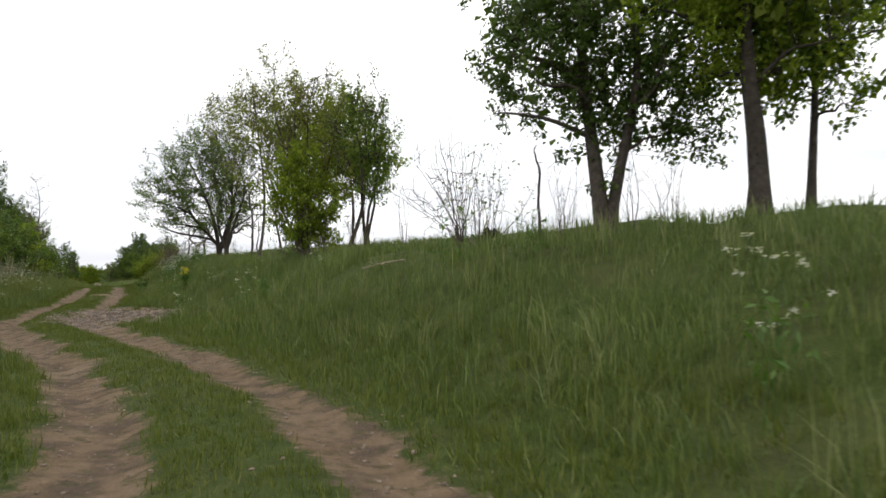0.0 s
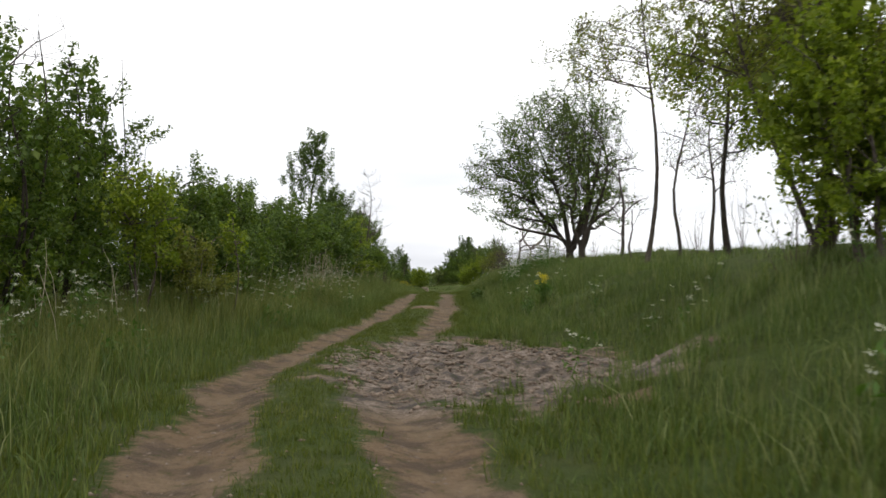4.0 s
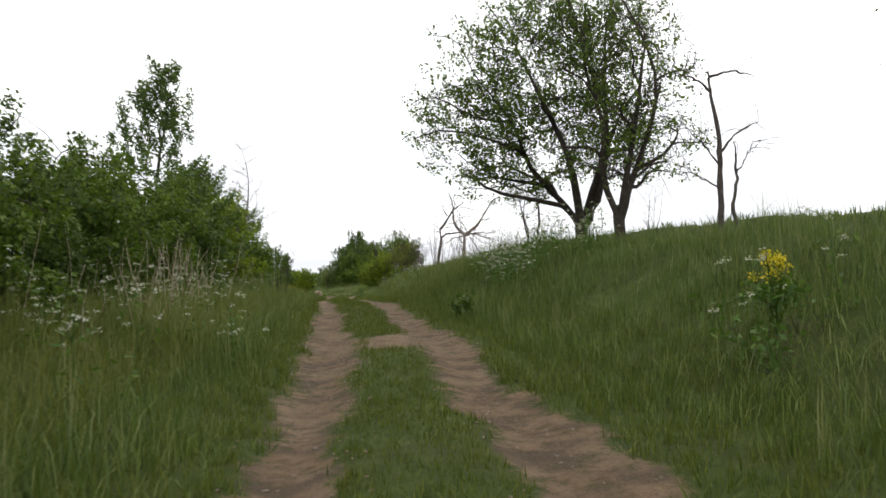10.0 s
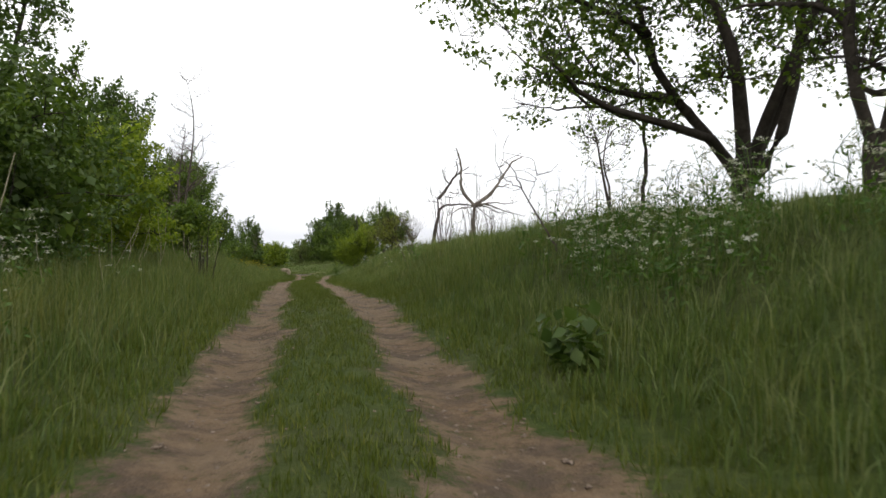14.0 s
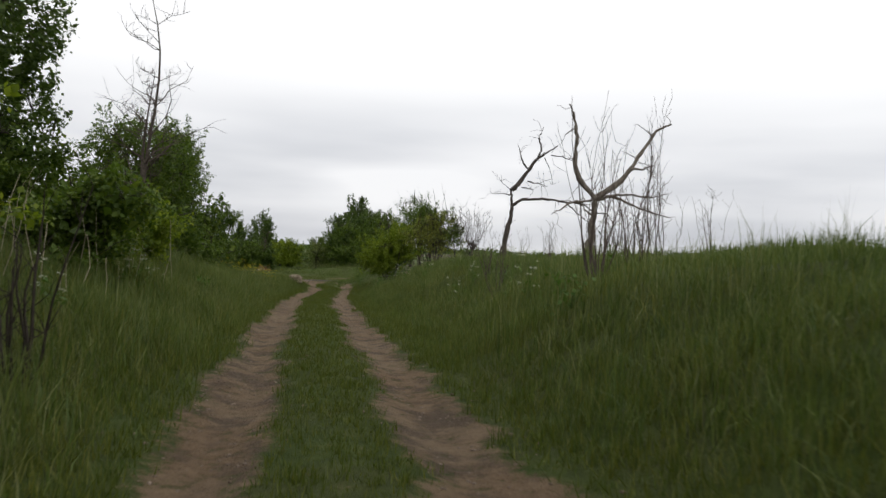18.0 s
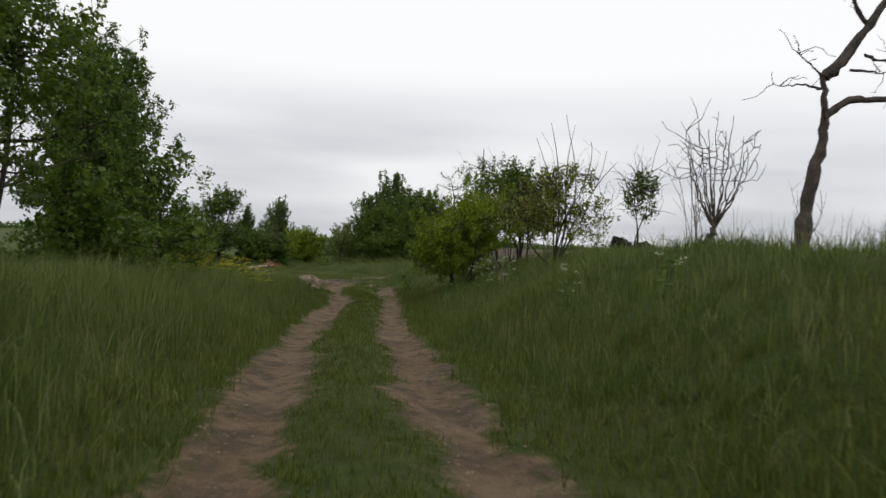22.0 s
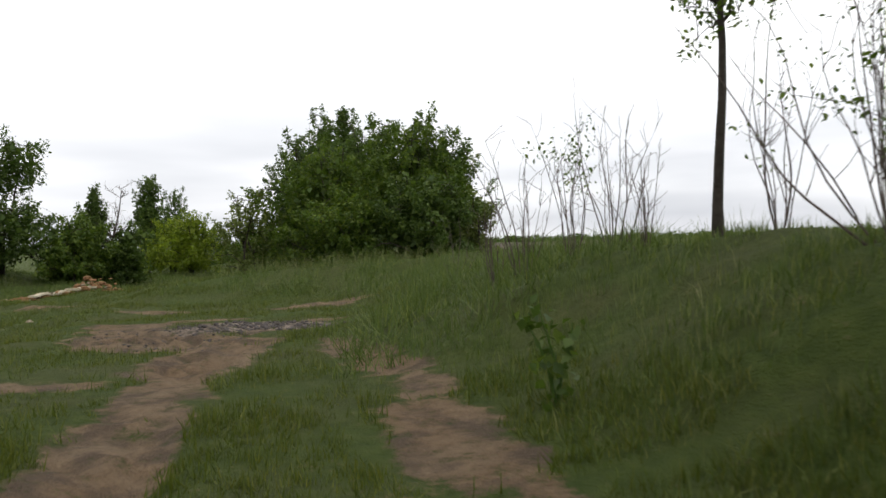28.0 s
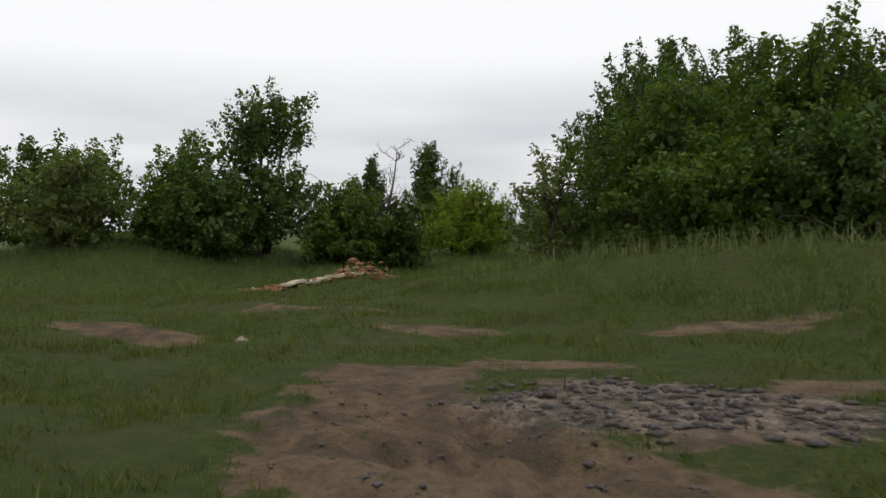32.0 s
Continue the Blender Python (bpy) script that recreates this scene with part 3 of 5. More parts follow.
tall("tall_grass", "tall fresh green meadow grass along the track", 101, 115000, -3, 92, -5.5, -0.9, 0.50, GRASS, 0.010)
tall("tall_grass", "tall fresh green meadow grass on the bank", 102, 150000, -3, 92, 1.35, 6.4, 0.31, GRASS, 0.009)
tall("tall_grass", "tall green grass on the bank crest", 103, 26000, -3, 92, 6.4, 14, 0.24, GRASS, 0.02)
tall("tall_grass", "tall green grass below the hedge", 104, 24000, 10, 88, -16, -5.5, 0.5, GRASS, 0.026)
tall("dry_grass", "pale dry grass stalks among the green", 105, 10000, -3, 90, -5.0, -1.2, 0.72, GRASS_DRY, 0.008)
tall("dry_grass", "faded tall weeds and grass before the hedge", 109, 16000, 14, 40, -5.2, -2.1, 0.72, GRASS_FADED, 0.010)
tall("dry_grass", "faded olive grass on the verge", 107, 30000, 40, 84, -5.0, -1.1, 0.46, GRASS_FADED, 0.009)
tall("dry_grass", "faded olive grass at the foot of the bank", 108, 20000, 44, 88, 1.4, 4.2, 0.28, GRASS_FADED, 0.009)
tall("dry_grass", "pale dry grass stalks on the bank", 106, 10000, -3, 90, 2.2, 6.5, 0.55, GRASS_DRY, 0.008)
rng = np.random.RandomState(5)
mx_, my_ = scatter(111, 116000, -2, 90, -0.42, 0.85, 0.05, 10)
blades("short_grass", "short trodden grass between the ruts", 112, mx_, my_, rng.uniform(0.03, 0.11, len(mx_)), np.full(len(mx_), 0.013), GRASS_SHORT, 0.5, simple=True)
mx_, my_ = scatter(113, 64000, -2, 90, -1.9, -0.75, 0.05, 10)
mx2, my2 = scatter(114, 96000, -2, 90, 1.15, 3.2, 0.05, 10)
mx_, my_ = np.concatenate([mx_, mx2]), np.concatenate([my_, my2])
blades("short_grass", "short grass beside the ruts", 115, mx_, my_, rng.uniform(0.05, 0.2, len(mx_)), np.full(len(mx_), 0.013), GRASS_SHORT, 0.5, simple=True)
jx, jy = rng.uniform(-54, -30, 260000), rng.uniform(75, 97, 260000)
jk = (junction(jx, jy) > 0.02) & (bareness(jx, jy) < 0.2 + 0.8 * rng.rand(len(jx)) ** 1.7) & (waves(jx, jy, 2.5, 44) + 0.8 * waves(jx, jy, 0.7, 45) > -0.35 - 0.8 * rng.rand(len(jx)))
jx, jy = jx[jk], jy[jk]
blades("short_grass", "short trodden grass where the tracks meet", 116, jx, jy, (0.03 + 0.09 * rng.rand(len(jx))) * (1 + 0.7 * waves(jx, jy, 1.8, 46)), np.full(len(jx), 0.015), GRASS_SHORT, 0.6, simple=True)
jx, jy = rng.uniform(-72, -22, 400000), rng.uniform(82, 118, 400000)
js, jl, _ = track_coords(jx, jy)
jk = (junction(jx, jy) < 0.2) & ((js > 91) | (jl < -5)) & (rng.rand(len(jx)) < 0.8) & (jl < 16)
jx, jy = jx[jk], jy[jk]
blades("tall_grass", "rough green grass on the low mounds", 117, jx, jy, 0.16 * (1 + 0.8 * smooth(1.6, 2.6, jl[jk]) * (1 - smooth(98, 104, js[jk]))) * (1 + 0.55 * waves(jx, jy, 3, 33)) * rng.uniform(0.4, 1.5, len(jx)), np.full(len(jx), 0.018), GRASS, 0.75, simple=True)
jx, jy = rng.normal(-40.6, 2.6, 1300), rng.normal(96.6, 0.7, 1300)
blades("dry_grass", "dead straw-coloured grass at the foot of the thicket", 118, jx, jy, rng.uniform(0.18, 0.6, len(jx)), np.full(len(jx), 0.011), GRASS_DRY, 0.8)

# ---- trees and bushes beside the track, on the right-hand bank ----
tree("tree", 2.8, 12.5, "broad dark green tree with two trunks on the bank", 1, [(-1.2, 0.3, 3.6, 1.3, 1.6, 1.2), (0.5, 0.2, 4.2, 2.3, 2.0, 1.7), (0.8, 0, 2.5, 1.4, 1.3, 1.0), (-1.2, 0.2, 2.4, 0.7, 0.8, 0.5), (1.2, 0, 1.7, 0.8, 0.8, 0.5), (0.05, 0.05, 1.3, 0.4, 0.4, 0.8), (-0.6, 0, 1.8, 0.6, 0.5, 0.5)],
     [(-0.1, 0, 5.4), (0.5, 0.25, 5.0)], 0.15, 360, 78, 0.22, 0.09, LEAF_DARK, BARK, 20, low=0.15, core=260, bare=0.25, bough=1.3)
tree("tree", 4.3, 10.0, "tall tree with yellow-green leaves and a dark trunk", 2, [(0.0, 0, 3.8, 1.5, 1.5, 1.7), (0.6, 0.4, 2.6, 1.2, 1.2, 1.0)],
     [(0.1, 0, 5.4)], 0.16, 170, 75, 0.24, 0.09, LEAF_YELLOW, BARK_DARK, 9, low=0.3, core=160)
tree("tree", 5.3, 10.6, "slender dark-trunked tree on the bank", 3, [(0.0, 0, 3.0, 1.4, 1.3, 1.6)], [(0.2, 0.1, 4.6)], 0.07, 110, 70, 0.24, 0.09, LEAF_MID, BARK_DARK, 7, core=80)
tree("tree", -3.6, 19.6, "bright yellow-green bushy tree on the bank", 4, [(-0.4, 0, 1.75, 0.95, 0.9, 0.9), (0.4, 0, 1.45, 0.75, 0.75, 0.8), (-0.1, 0, 2.55, 0.6, 0.6, 0.6), (0.1, 0, 0.7, 0.95, 0.9, 0.5)],
     [(-0.3, 0, 2.8), (0.3, 0.2, 2.6), (0, -0.3, 2.3)], 0.045, 170, 90, 0.16, 0.075, LEAF_YELLOW, BARK, 9, core=90)
tree("tree", -3.9, 20.8, "thin-leaved tall tree with fresh spring foliage", 5, [(-0.7, 0, 4.4, 1.5, 1.4, 1.4), (0.6, 0, 4.0, 1.5, 1.3, 1.3), (0.6, 0, 2.5, 1.6, 1.2, 1.0), (-1.0, 0, 2.9, 1.2, 1.1, 0.9)],
     [(-0.7, 0, 5.3), (0.4, 0.2, 5.2), (1.1, 0, 4.4), (-1.2, 0, 4.0), (0.0, -0.2, 4.8)], 0.05, 330, 40, 0.22, 0.072, LEAF_SPRING, BARK, 14, bare=0.22, bough=1.2)
tree("tree", -2.0, 19.6, "slim multi-stemmed tree with sparse leaves", 6, [(0.2, 0, 3.3, 0.9, 0.9, 1.2), (0, 0, 2.1, 0.8, 0.8, 0.8)],
     [(0.5, 0, 4.0), (0.1, 0.2, 3.8), (-0.4, 0, 3.5)], 0.05, 120, 40, 0.18, 0.08, LEAF_MID, BARK_DARK, 9, bare=0.15)
tree("tree", -12.05, 40.2, "spreading tree with a round crown of small leaves", 7, [(-1.0, -0.3, 4.6, 2.5, 2.3, 2.3), (-2.7, -0.8, 2.8, 1.8, 1.6, 1.15), (0.2, 0.2, 6.3, 1.7, 1.6, 1.4), (0.9, 0.3, 3.2, 1.4, 1.3, 1.3), (-1.6, 0.3, 2.0, 1.9, 1.2, 0.8), (-3.3, -0.4, 3.9, 1.2, 1.2, 1.0)],
     [(-2.1, -0.5, 4.0), (-1.5, -0.3, 5.4), (-0.3, 0.2, 7.3), (0.9, 0.2, 6.0), (1.7, 0.5, 4.2)], 0.13, 640, 44, 0.22, 0.088, LEAF_MID, BARK_DARK, 28, low=0.12, bare=0.16, fork=0.7, wander=0.075, bough=1.6)
tree("tree", -11.05, 38.0, "spreading tree with many bare dark twigs", 8, [(0.3, 0, 3.5, 1.6, 1.7, 1.8), (0.0, 0.3, 5.4, 1.4, 1.5, 1.3), (0.3, 0.4, 2.2, 1.6, 1.5, 0.8)],
     [(0.1, 0, 6.2), (0.8, 0.2, 4.8), (-0.6, 0.2, 5.0), (1.5, 0.3, 2.9)], 0.11, 300, 26, 0.2, 0.08, LEAF_MID, BARK_DARK, 24, low=0.15, bare=0.42, fork=0.9, wander=0.08, bough=1.4)
tree("young_tree", -13.9, 43.6, "young tree with a few fresh leaves on the bank", 9, [(0, 0, 1.7, 0.8, 0.8, 0.9)], [(0.1, 0, 2.4), (-0.4, 0, 2.0)], 0.03, 40, 14, 0.18, 0.06, LEAF_GREY, BARK, 6, bare=0.15)
for k, (x, y, h) in enumerate([(-6.8, 31.4, 4.4), (-6.0, 31.6, 3.6)]):
    tree("thin_tree", x, y, "thin half-bare tree on the bank", 20 + k, [(0.3, 0, h * 0.75, 0.9, 0.9, h * 0.25)], [(0.3 - 0.3 * k, 0, h)], 0.06, 34, 10 + 8 * (k == 2), 0.25, 0.065,
         LEAF_GREY, BARK, 7, group="thin trees on the bank", bare=0.3)
tree("thin_tree", -7.6, 30.6, "tall thin tree with a sparse yellow-green crown", 25, [(-1.2, 0, 6.0, 1.6, 1.3, 1.1), (0.3, 0, 6.6, 1.0, 1.0, 0.8)], [(-0.1, 0, 7.4)], 0.07, 120, 34, 0.24, 0.075, LEAF_SPRING, BARK, 10, low=0.5, bare=0.22)
tree("tree", -5.5, 30.2, "leafy yellow-green tree leaning over the bank", 24, [(-0.3, 0, 4.9, 1.9, 1.5, 1.3), (0.5, 0, 3.6, 1.0, 1.0, 0.8)], [(0.1, 0, 5.6)], 0.08, 150, 60, 0.24, 0.09, LEAF_YELLOW, BARK_DARK, 9, low=0.35)
tree("tree", -3.4, 28.4, "leafy yellow-green tree overhanging the bank", 23, [(-0.7, 0, 3.9, 1.6, 1.5, 1.7), (0.7, 0, 3.4, 1.4, 1.3, 1.6), (-0.2, 0, 5.4, 1.2, 1.2, 0.9)], [(-0.3, 0, 5.2), (0.5, 0, 4.8)], 0.09, 230, 80, 0.24, 0.095, LEAF_YELLOW, BARK_DARK, 11, low=0.35, core=160)
# where the bank falls towards the junction
tree("bush", -30.45, 77.1, "dense bright green bush overhanging the track", 10, [(-0.3, 0, 1.7, 1.4, 1.5, 1.1), (0.4, 0.4, 2.5, 1.2, 1.3, 1.0), (-0.4, -0.2, 1.3, 1.2, 1.2, 0.6)],
     [(-0.5, -0.3, 2.6), (0.2, 0.3, 3.2), (0.7, 0.1, 2.7), (-0.9, 0.4, 2.0)], 0.035, 240, 130, 0.2, 0.072, LEAF_YELLOW, BARK_DARK, 12, "bush", core=200)
tree("bush", -31.0, 79.0, "bright yellow-green bush with low branches", 11, [(0, 0, 1.5, 1.4, 1.5, 1.2), (0.2, 0, 2.4, 0.9, 0.9, 0.8)], [(0.2, 0, 2.7), (-0.5, 0.3, 2.2), (0.6, 0.4, 2.1)], 0.03, 130, 100, 0.19, 0.085, LEAF_MID, BARK_DARK, 9, "bush", core=150)
tree("tree", -29.0, 79.6, "open leafy tree with several dark stems", 12, [(0, 0, 2.5, 1.4, 1.4, 1.0), (0.3, 0, 1.7, 1.2, 1.2, 0.6), (-0.2, 0, 3.1, 0.9, 0.9, 0.6)], [(-0.6, 0, 2.8), (0.2, 0.2, 3.5), (0.8, 0, 2.8), (-0.2, -0.5, 2.6)], 0.05, 190, 70, 0.2, 0.09, LEAF_MID, BARK_DARK, 12)
tree("bush", -26.85, 72.7, "half-leafed bush with bare upper branches", 13, [(-0.1, 0, 1.5, 1.4, 1.2, 0.95), (0.2, 0, 2.2, 0.8, 0.8, 0.5)], [(-0.6, 0, 3.3), (0.8, 0, 3.2), (0.1, 0.3, 4.0), (-0.25, 0.1, 3.7), (0.4, -0.1, 3.6), (-1.2, 0, 2.3), (1.5, 0, 2.7), (1.2, 0.2, 3.0)], 0.028, 155, 34, 0.16, 0.08, LEAF_SPRING, BARK_DARK, 9, "bush", bare=0.28)
tree("young_tree", -24.72, 67.5, "leafy sapling on the bank crest", 17, [(0.05, 0, 1.15, 0.38, 0.38, 0.45)], [(0.05, 0, 1.65), (0.25, 0, 1.4), (-0.2, 0, 1.2)], 0.016, 44, 22, 0.1, 0.06, LEAF_MID, BARK_DARK, 7, bare=0.2)
tree("young_tree", -28.2, 77.4, "young sparsely leafed tree", 14, [(0, 0, 1.4, 0.6, 0.6, 0.9)], [(0, 0, 2.2), (0.3, 0, 1.8)], 0.025, 40, 20, 0.17, 0.065, LEAF_GREY, BARK, 6, bare=0.15)
tree("tree", -32.0, 86.3, "slim dark-trunked tree leafing out in patches", 15, [(0.3, 0, 3.2, 0.9, 0.8, 0.6), (0.2, 0, 4.2, 1.3, 1.3, 0.9)], [(0.1, 0, 5.4)], 0.075, 60, 34, 0.18, 0.085, LEAF_MID, BARK_DARK, 8, bare=0.3, wander=0.015)
tree("tree", -30.4, 83.2, "leafy tree with drooping compound leaves", 16, [(-0.5, 0, 3.0, 1.3, 1.3, 0.8)], [(0, 0, 3.6)], 0.07, 70, 36, 0.2, 0.1, LEAF_MID, BARK_DARK, 8, low=0.5)

# ---- the hedge on the left of the track ----
HEDGE = [(-16.65, 18.62, 5.9, 2.1, 0), (-18.25, 21.22, 5.9, 2.1, 0), (-19.5, 18.5, 5.2, 2.2, 2), (-17.45, 24.42, 3.53, 1.6, 0), (-18.8, 25.4, 3.6, 1.8, 2), (-19.25, 27.62, 3.53, 1.6, 0), (-20.8, 30.2, 3.6, 1.8, 2),
         (-21.05, 32.42, 3.53, 1.6, 0), (-22.0, 35.4, 3.8, 1.8, 0), (-23.0, 38.2, 3.8, 1.8, 2), (-24.6, 41.0, 4.2, 1.9, 0), (-25.4, 44.2, 3.8, 1.8, 1), (-28.3, 46.8, 4.2, 1.7, 2), (-27.9, 50.6, 1.8, 1.3, 0),
         (-31.4, 52.0, 3.4, 1.8, 0), (-31.0, 56.0, 2.2, 1.4, 1), (-36.2, 66.5, 2.8, 1.6, 0), (-37.8, 70.8, 4.1, 2.2, 0), (-40.6, 74.2, 3.2, 1.8, 2), (-43.2, 79.0, 3.0, 1.7, 0),
         (-46.4, 84.6, 2.7, 1.5, 1), (-13.8, 14.6, 4.6, 1.8, 2), (-17.0, 16.6, 5.0, 2.1, 1), (-20.6, 22.6, 4.9, 2.2, 2), (-22.8, 27.2, 4.2, 2.1, 0)]
for k, (x, y, h, w, c) in enumerate(HEDGE):
    r = np.random.RandomState(300 + k)
    cr = [(r.uniform(-.3, .3), r.uniform(-.3, .3), h * 0.42, w, w, h * 0.36), (r.uniform(-.5, .5), r.uniform(-.5, .5), h * 0.74, w * 0.62, w * 0.62, h * 0.25),
          (r.uniform(-.9, .9), r.uniform(-.9, .9), h * 0.6, w * 0.6, w * 0.6, h * 0.3), (0, 0, h * 0.2, w * 0.95, w * 0.95, h * 0.18)]
    st = [(r.uniform(-w, w) * 0.5, r.uniform(-w, w) * 0.5, h * r.uniform(0.6, 0.98)) for _ in range(5)]
    near = y < 60
    tree("bush", x, y, ("tall leafy green bush in the hedge", "bright yellow-green bush in the hedge", "dark green bush in the hedge")[c], 310 + k, cr, st, 0.04, 150 if near else 100, 130 if y < 33 else 85,
         0.22, 0.08 if y < 33 else 0.10, (LEAF_MID, LEAF_YELLOW, LEAF_DARK)[c], BARK_DARK, 10, "bush", "hedge bushes", low=0.15, core=420 if near else 260)
tree("tree", -25.9, 41.9, "tall slim tree rising over the hedge", 40, [(0, 0, 5.6, 1.3, 1.3, 1.9), (0.3, 0, 7.2, 0.7, 0.7, 0.9)], [(0, 0, 7.6)], 0.09, 100, 80, 0.2, 0.1, LEAF_DARK, BARK_DARK, 10)
tree("tree", -35.9, 63.2, "broad dark leafy tree with several visible trunks", 41, [(0, 0, 4.4, 2.3, 2.1, 1.4), (-1.3, 0, 3.5, 1.5, 1.4, 1.0), (1.2, 0, 3.5, 1.4, 1.4, 1.2), (0.2, 0, 2.3, 1.6, 1.4, 0.7)],
     [(0.1, 0, 5.8), (-0.9, 0, 5.0), (0.9, 0.1, 5.0), (-1.6, 0.2, 3.8)], 0.085, 330, 66, 0.23, 0.1, LEAF_MID, BARK_DARK, 16, low=0.3, core=120, bough=1.3)
tree("tree", -30.8, 51.6, "tall dark leafy tree rising from the hedge", 44, [(0, 0, 4.4, 1.6, 1.6, 1.7), (-0.3, 0, 2.6, 1.6, 1.5, 1.2), (0.2, 0, 5.5, 0.9, 0.9, 0.7)], [(0, 0, 6.0)], 0.09, 190, 80, 0.22, 0.1, LEAF_DARK, BARK_DARK, 10, core=200)
tree("sapling", -14.2, 21.8, "slender sapling with a small yellow-green top", 42, [(0, 0, 1.75, 0.3, 0.3, 0.35)], [(0, 0, 2.0)], 0.018, 22, 26, 0.1, 0.07, LEAF_YELLOW, TWIG, 5, "tree", low=0.6)
tree("young_maple", -15.3, 20.5, "young tree with bright yellow-green leaves before the hedge", 48, [(0, 0, 2.2, 0.7, 0.7, 0.65), (0.2, 0.2, 1.4, 0.6, 0.6, 0.4)], [(0, 0, 2.7), (0.4, 0.2, 2.1), (-0.4, 0, 2.0)], 0.025, 75, 46, 0.16, 0.085, LEAF_YELLOW, TWIG, 8)
tree("bush", -15.1, 21.7, "low pale green bush before the hedge", 49, [(0, 0, 1.3, 0.6, 0.6, 0.55), (0.2, 0.1, 0.7, 0.55, 0.55, 0.4)], [(0, 0, 1.8), (0.3, 0.2, 1.5), (-0.3, 0, 1.4)], 0.02, 60, 46, 0.14, 0.075, LEAF_SPRING, TWIG, 7, "bush")
for k, (x, y, h, w) in enumerate([(-41.6, 73.4, 8.2, 1.7), (-43.4, 76.2, 8.9, 1.8), (-39.4, 70.0, 7.0, 1.6)]):
    tree("poplar", x, y, "dense dark green columnar tree", 45 + k, [(0, 0, h * 0.52, w, w, h * 0.42), (0.2, 0, h * 0.82, w * 0.55, w * 0.55, h * 0.17)], [(0, 0, h * 0.96)], 0.11, 170, 95, 0.24, 0.11, LEAF_DARK, BARK_DARK, 12, group="columnar trees", low=0.1, core=350)

# ---- round the junction ----
BIG = [(-39.3, 101.4, 5.9, 2.5, 0), (-41.9, 100.4, 4.9, 2.3, 0), (-40.9, 103.2, 6.0, 2.4, 2), (-38.4, 101.2, 4.6, 1.6, 2), (-43.4, 102.6, 5.8, 1.9, 2), (-37.0, 99.6, 2.6, 0.9, 3), (-44.4, 99.6, 3.2, 1.3, 3), (-40.6, 98.8, 3.0, 1.7, 0),
       (-38.2, 98.8, 3.2, 1.6, 2), (-38.0, 100.4, 3.6, 1.3, 0)]
for k, (x, y, h, w, c) in enumerate(BIG):
    cr = [(0, 0, h * 0.47, w, w, h * 0.42), (0.2, 0.1, h * 0.72, w * 0.72, w * 0.72, h * 0.27), (0, -0.2, h * 0.2, w * 0.9, w * 0.9, h * 0.18)]
    r = np.random.RandomState(500 + k)
    st = [(r.uniform(-w, w) * 0.5, r.uniform(-w, w) * 0.5, h * r.uniform(0.7, 0.95)) for _ in range(4)]
    tree("bush", x, y, ("broad dense green bush at the junction", "", "tall dark green bush at the junction", "pale open bush at the edge of the thicket")[c], 510 + k, cr, st, 0.06, 200 if c != 3 else 80, 95 if c != 3 else 55, 0.22, 0.11,
         (LEAF_MID, LEAF_YELLOW, LEAF_DARK, LEAF_GREY)[c], BARK_DARK, 11, "bush", "junction thicket", low=0.12, core=500 if c != 3 else 0)
for k, (x, y, h, w) in enumerate([(-44.0, 109.2, 7.6, 0.9), (-45.2, 109.8, 7.7, 0.9), (-46.8, 111.0, 6.0, 1.7), (-42.4, 106.6, 6.0, 2.0), (-59.6, 113.0, 4.7, 0.8), (-56.0, 112.5, 5.4, 0.9), (-77.8, 153.1, 8.8, 1.4), (-82.0, 158.0, 6.5, 1.5)]):
    tree("poplar", x, y, "narrow upright dark green poplar beyond the junction", 530 + k, [(0, 0, h * 0.55, w, w, h * 0.42), (0.1, 0, h * 0.85, w * 0.5, w * 0.5, h * 0.14)], [(0, 0, h * 0.95)], 0.08, 110, 80, 0.22, 0.12, LEAF_DARK, BARK_DARK, 8, group="poplars", low=0.1, core=200)
FAR = [(-55.6, 98.4, 3.4, 1.7, 0), (-58.8, 95.4, 3.0, 1.6, 2), (-51.0, 99.8, 2.5, 1.3, 0), (-53.6, 97.2, 2.3, 1.4, 2), (-54.8, 97.0, 2.7, 1.5, 0), (-56.0, 94.6, 2.5, 1.5, 3), (-51.8, 100.8, 2.3, 1.2, 2), (-50.6, 102.0, 2.4, 1.0, 2), (-60.5, 94.0, 2.3, 1.6, 3), (-51.8, 109.0, 2.9, 1.7, 1), (-53.6, 110.5, 3.0, 1.5, 1),
       (-47.0, 106.5, 2.0, 1.3, 0), (-49.5, 112.0, 2.6, 1.6, 2), (-62.0, 104.0, 3.2, 1.8, 2), (-56.0, 119.0, 3.0, 2.0, 0), (-64.0, 126.0, 4.0, 2.6, 2), (-70.0, 140.0, 4.2, 3.0, 0), (-66.0, 90.0, 2.4, 1.9, 0), (-58.0, 132.0, 4.0, 2.6, 0), (-75.0, 120.0, 4.0, 2.4, 2),
       (-57.8, 96.4, 2.9, 1.3, 0)]
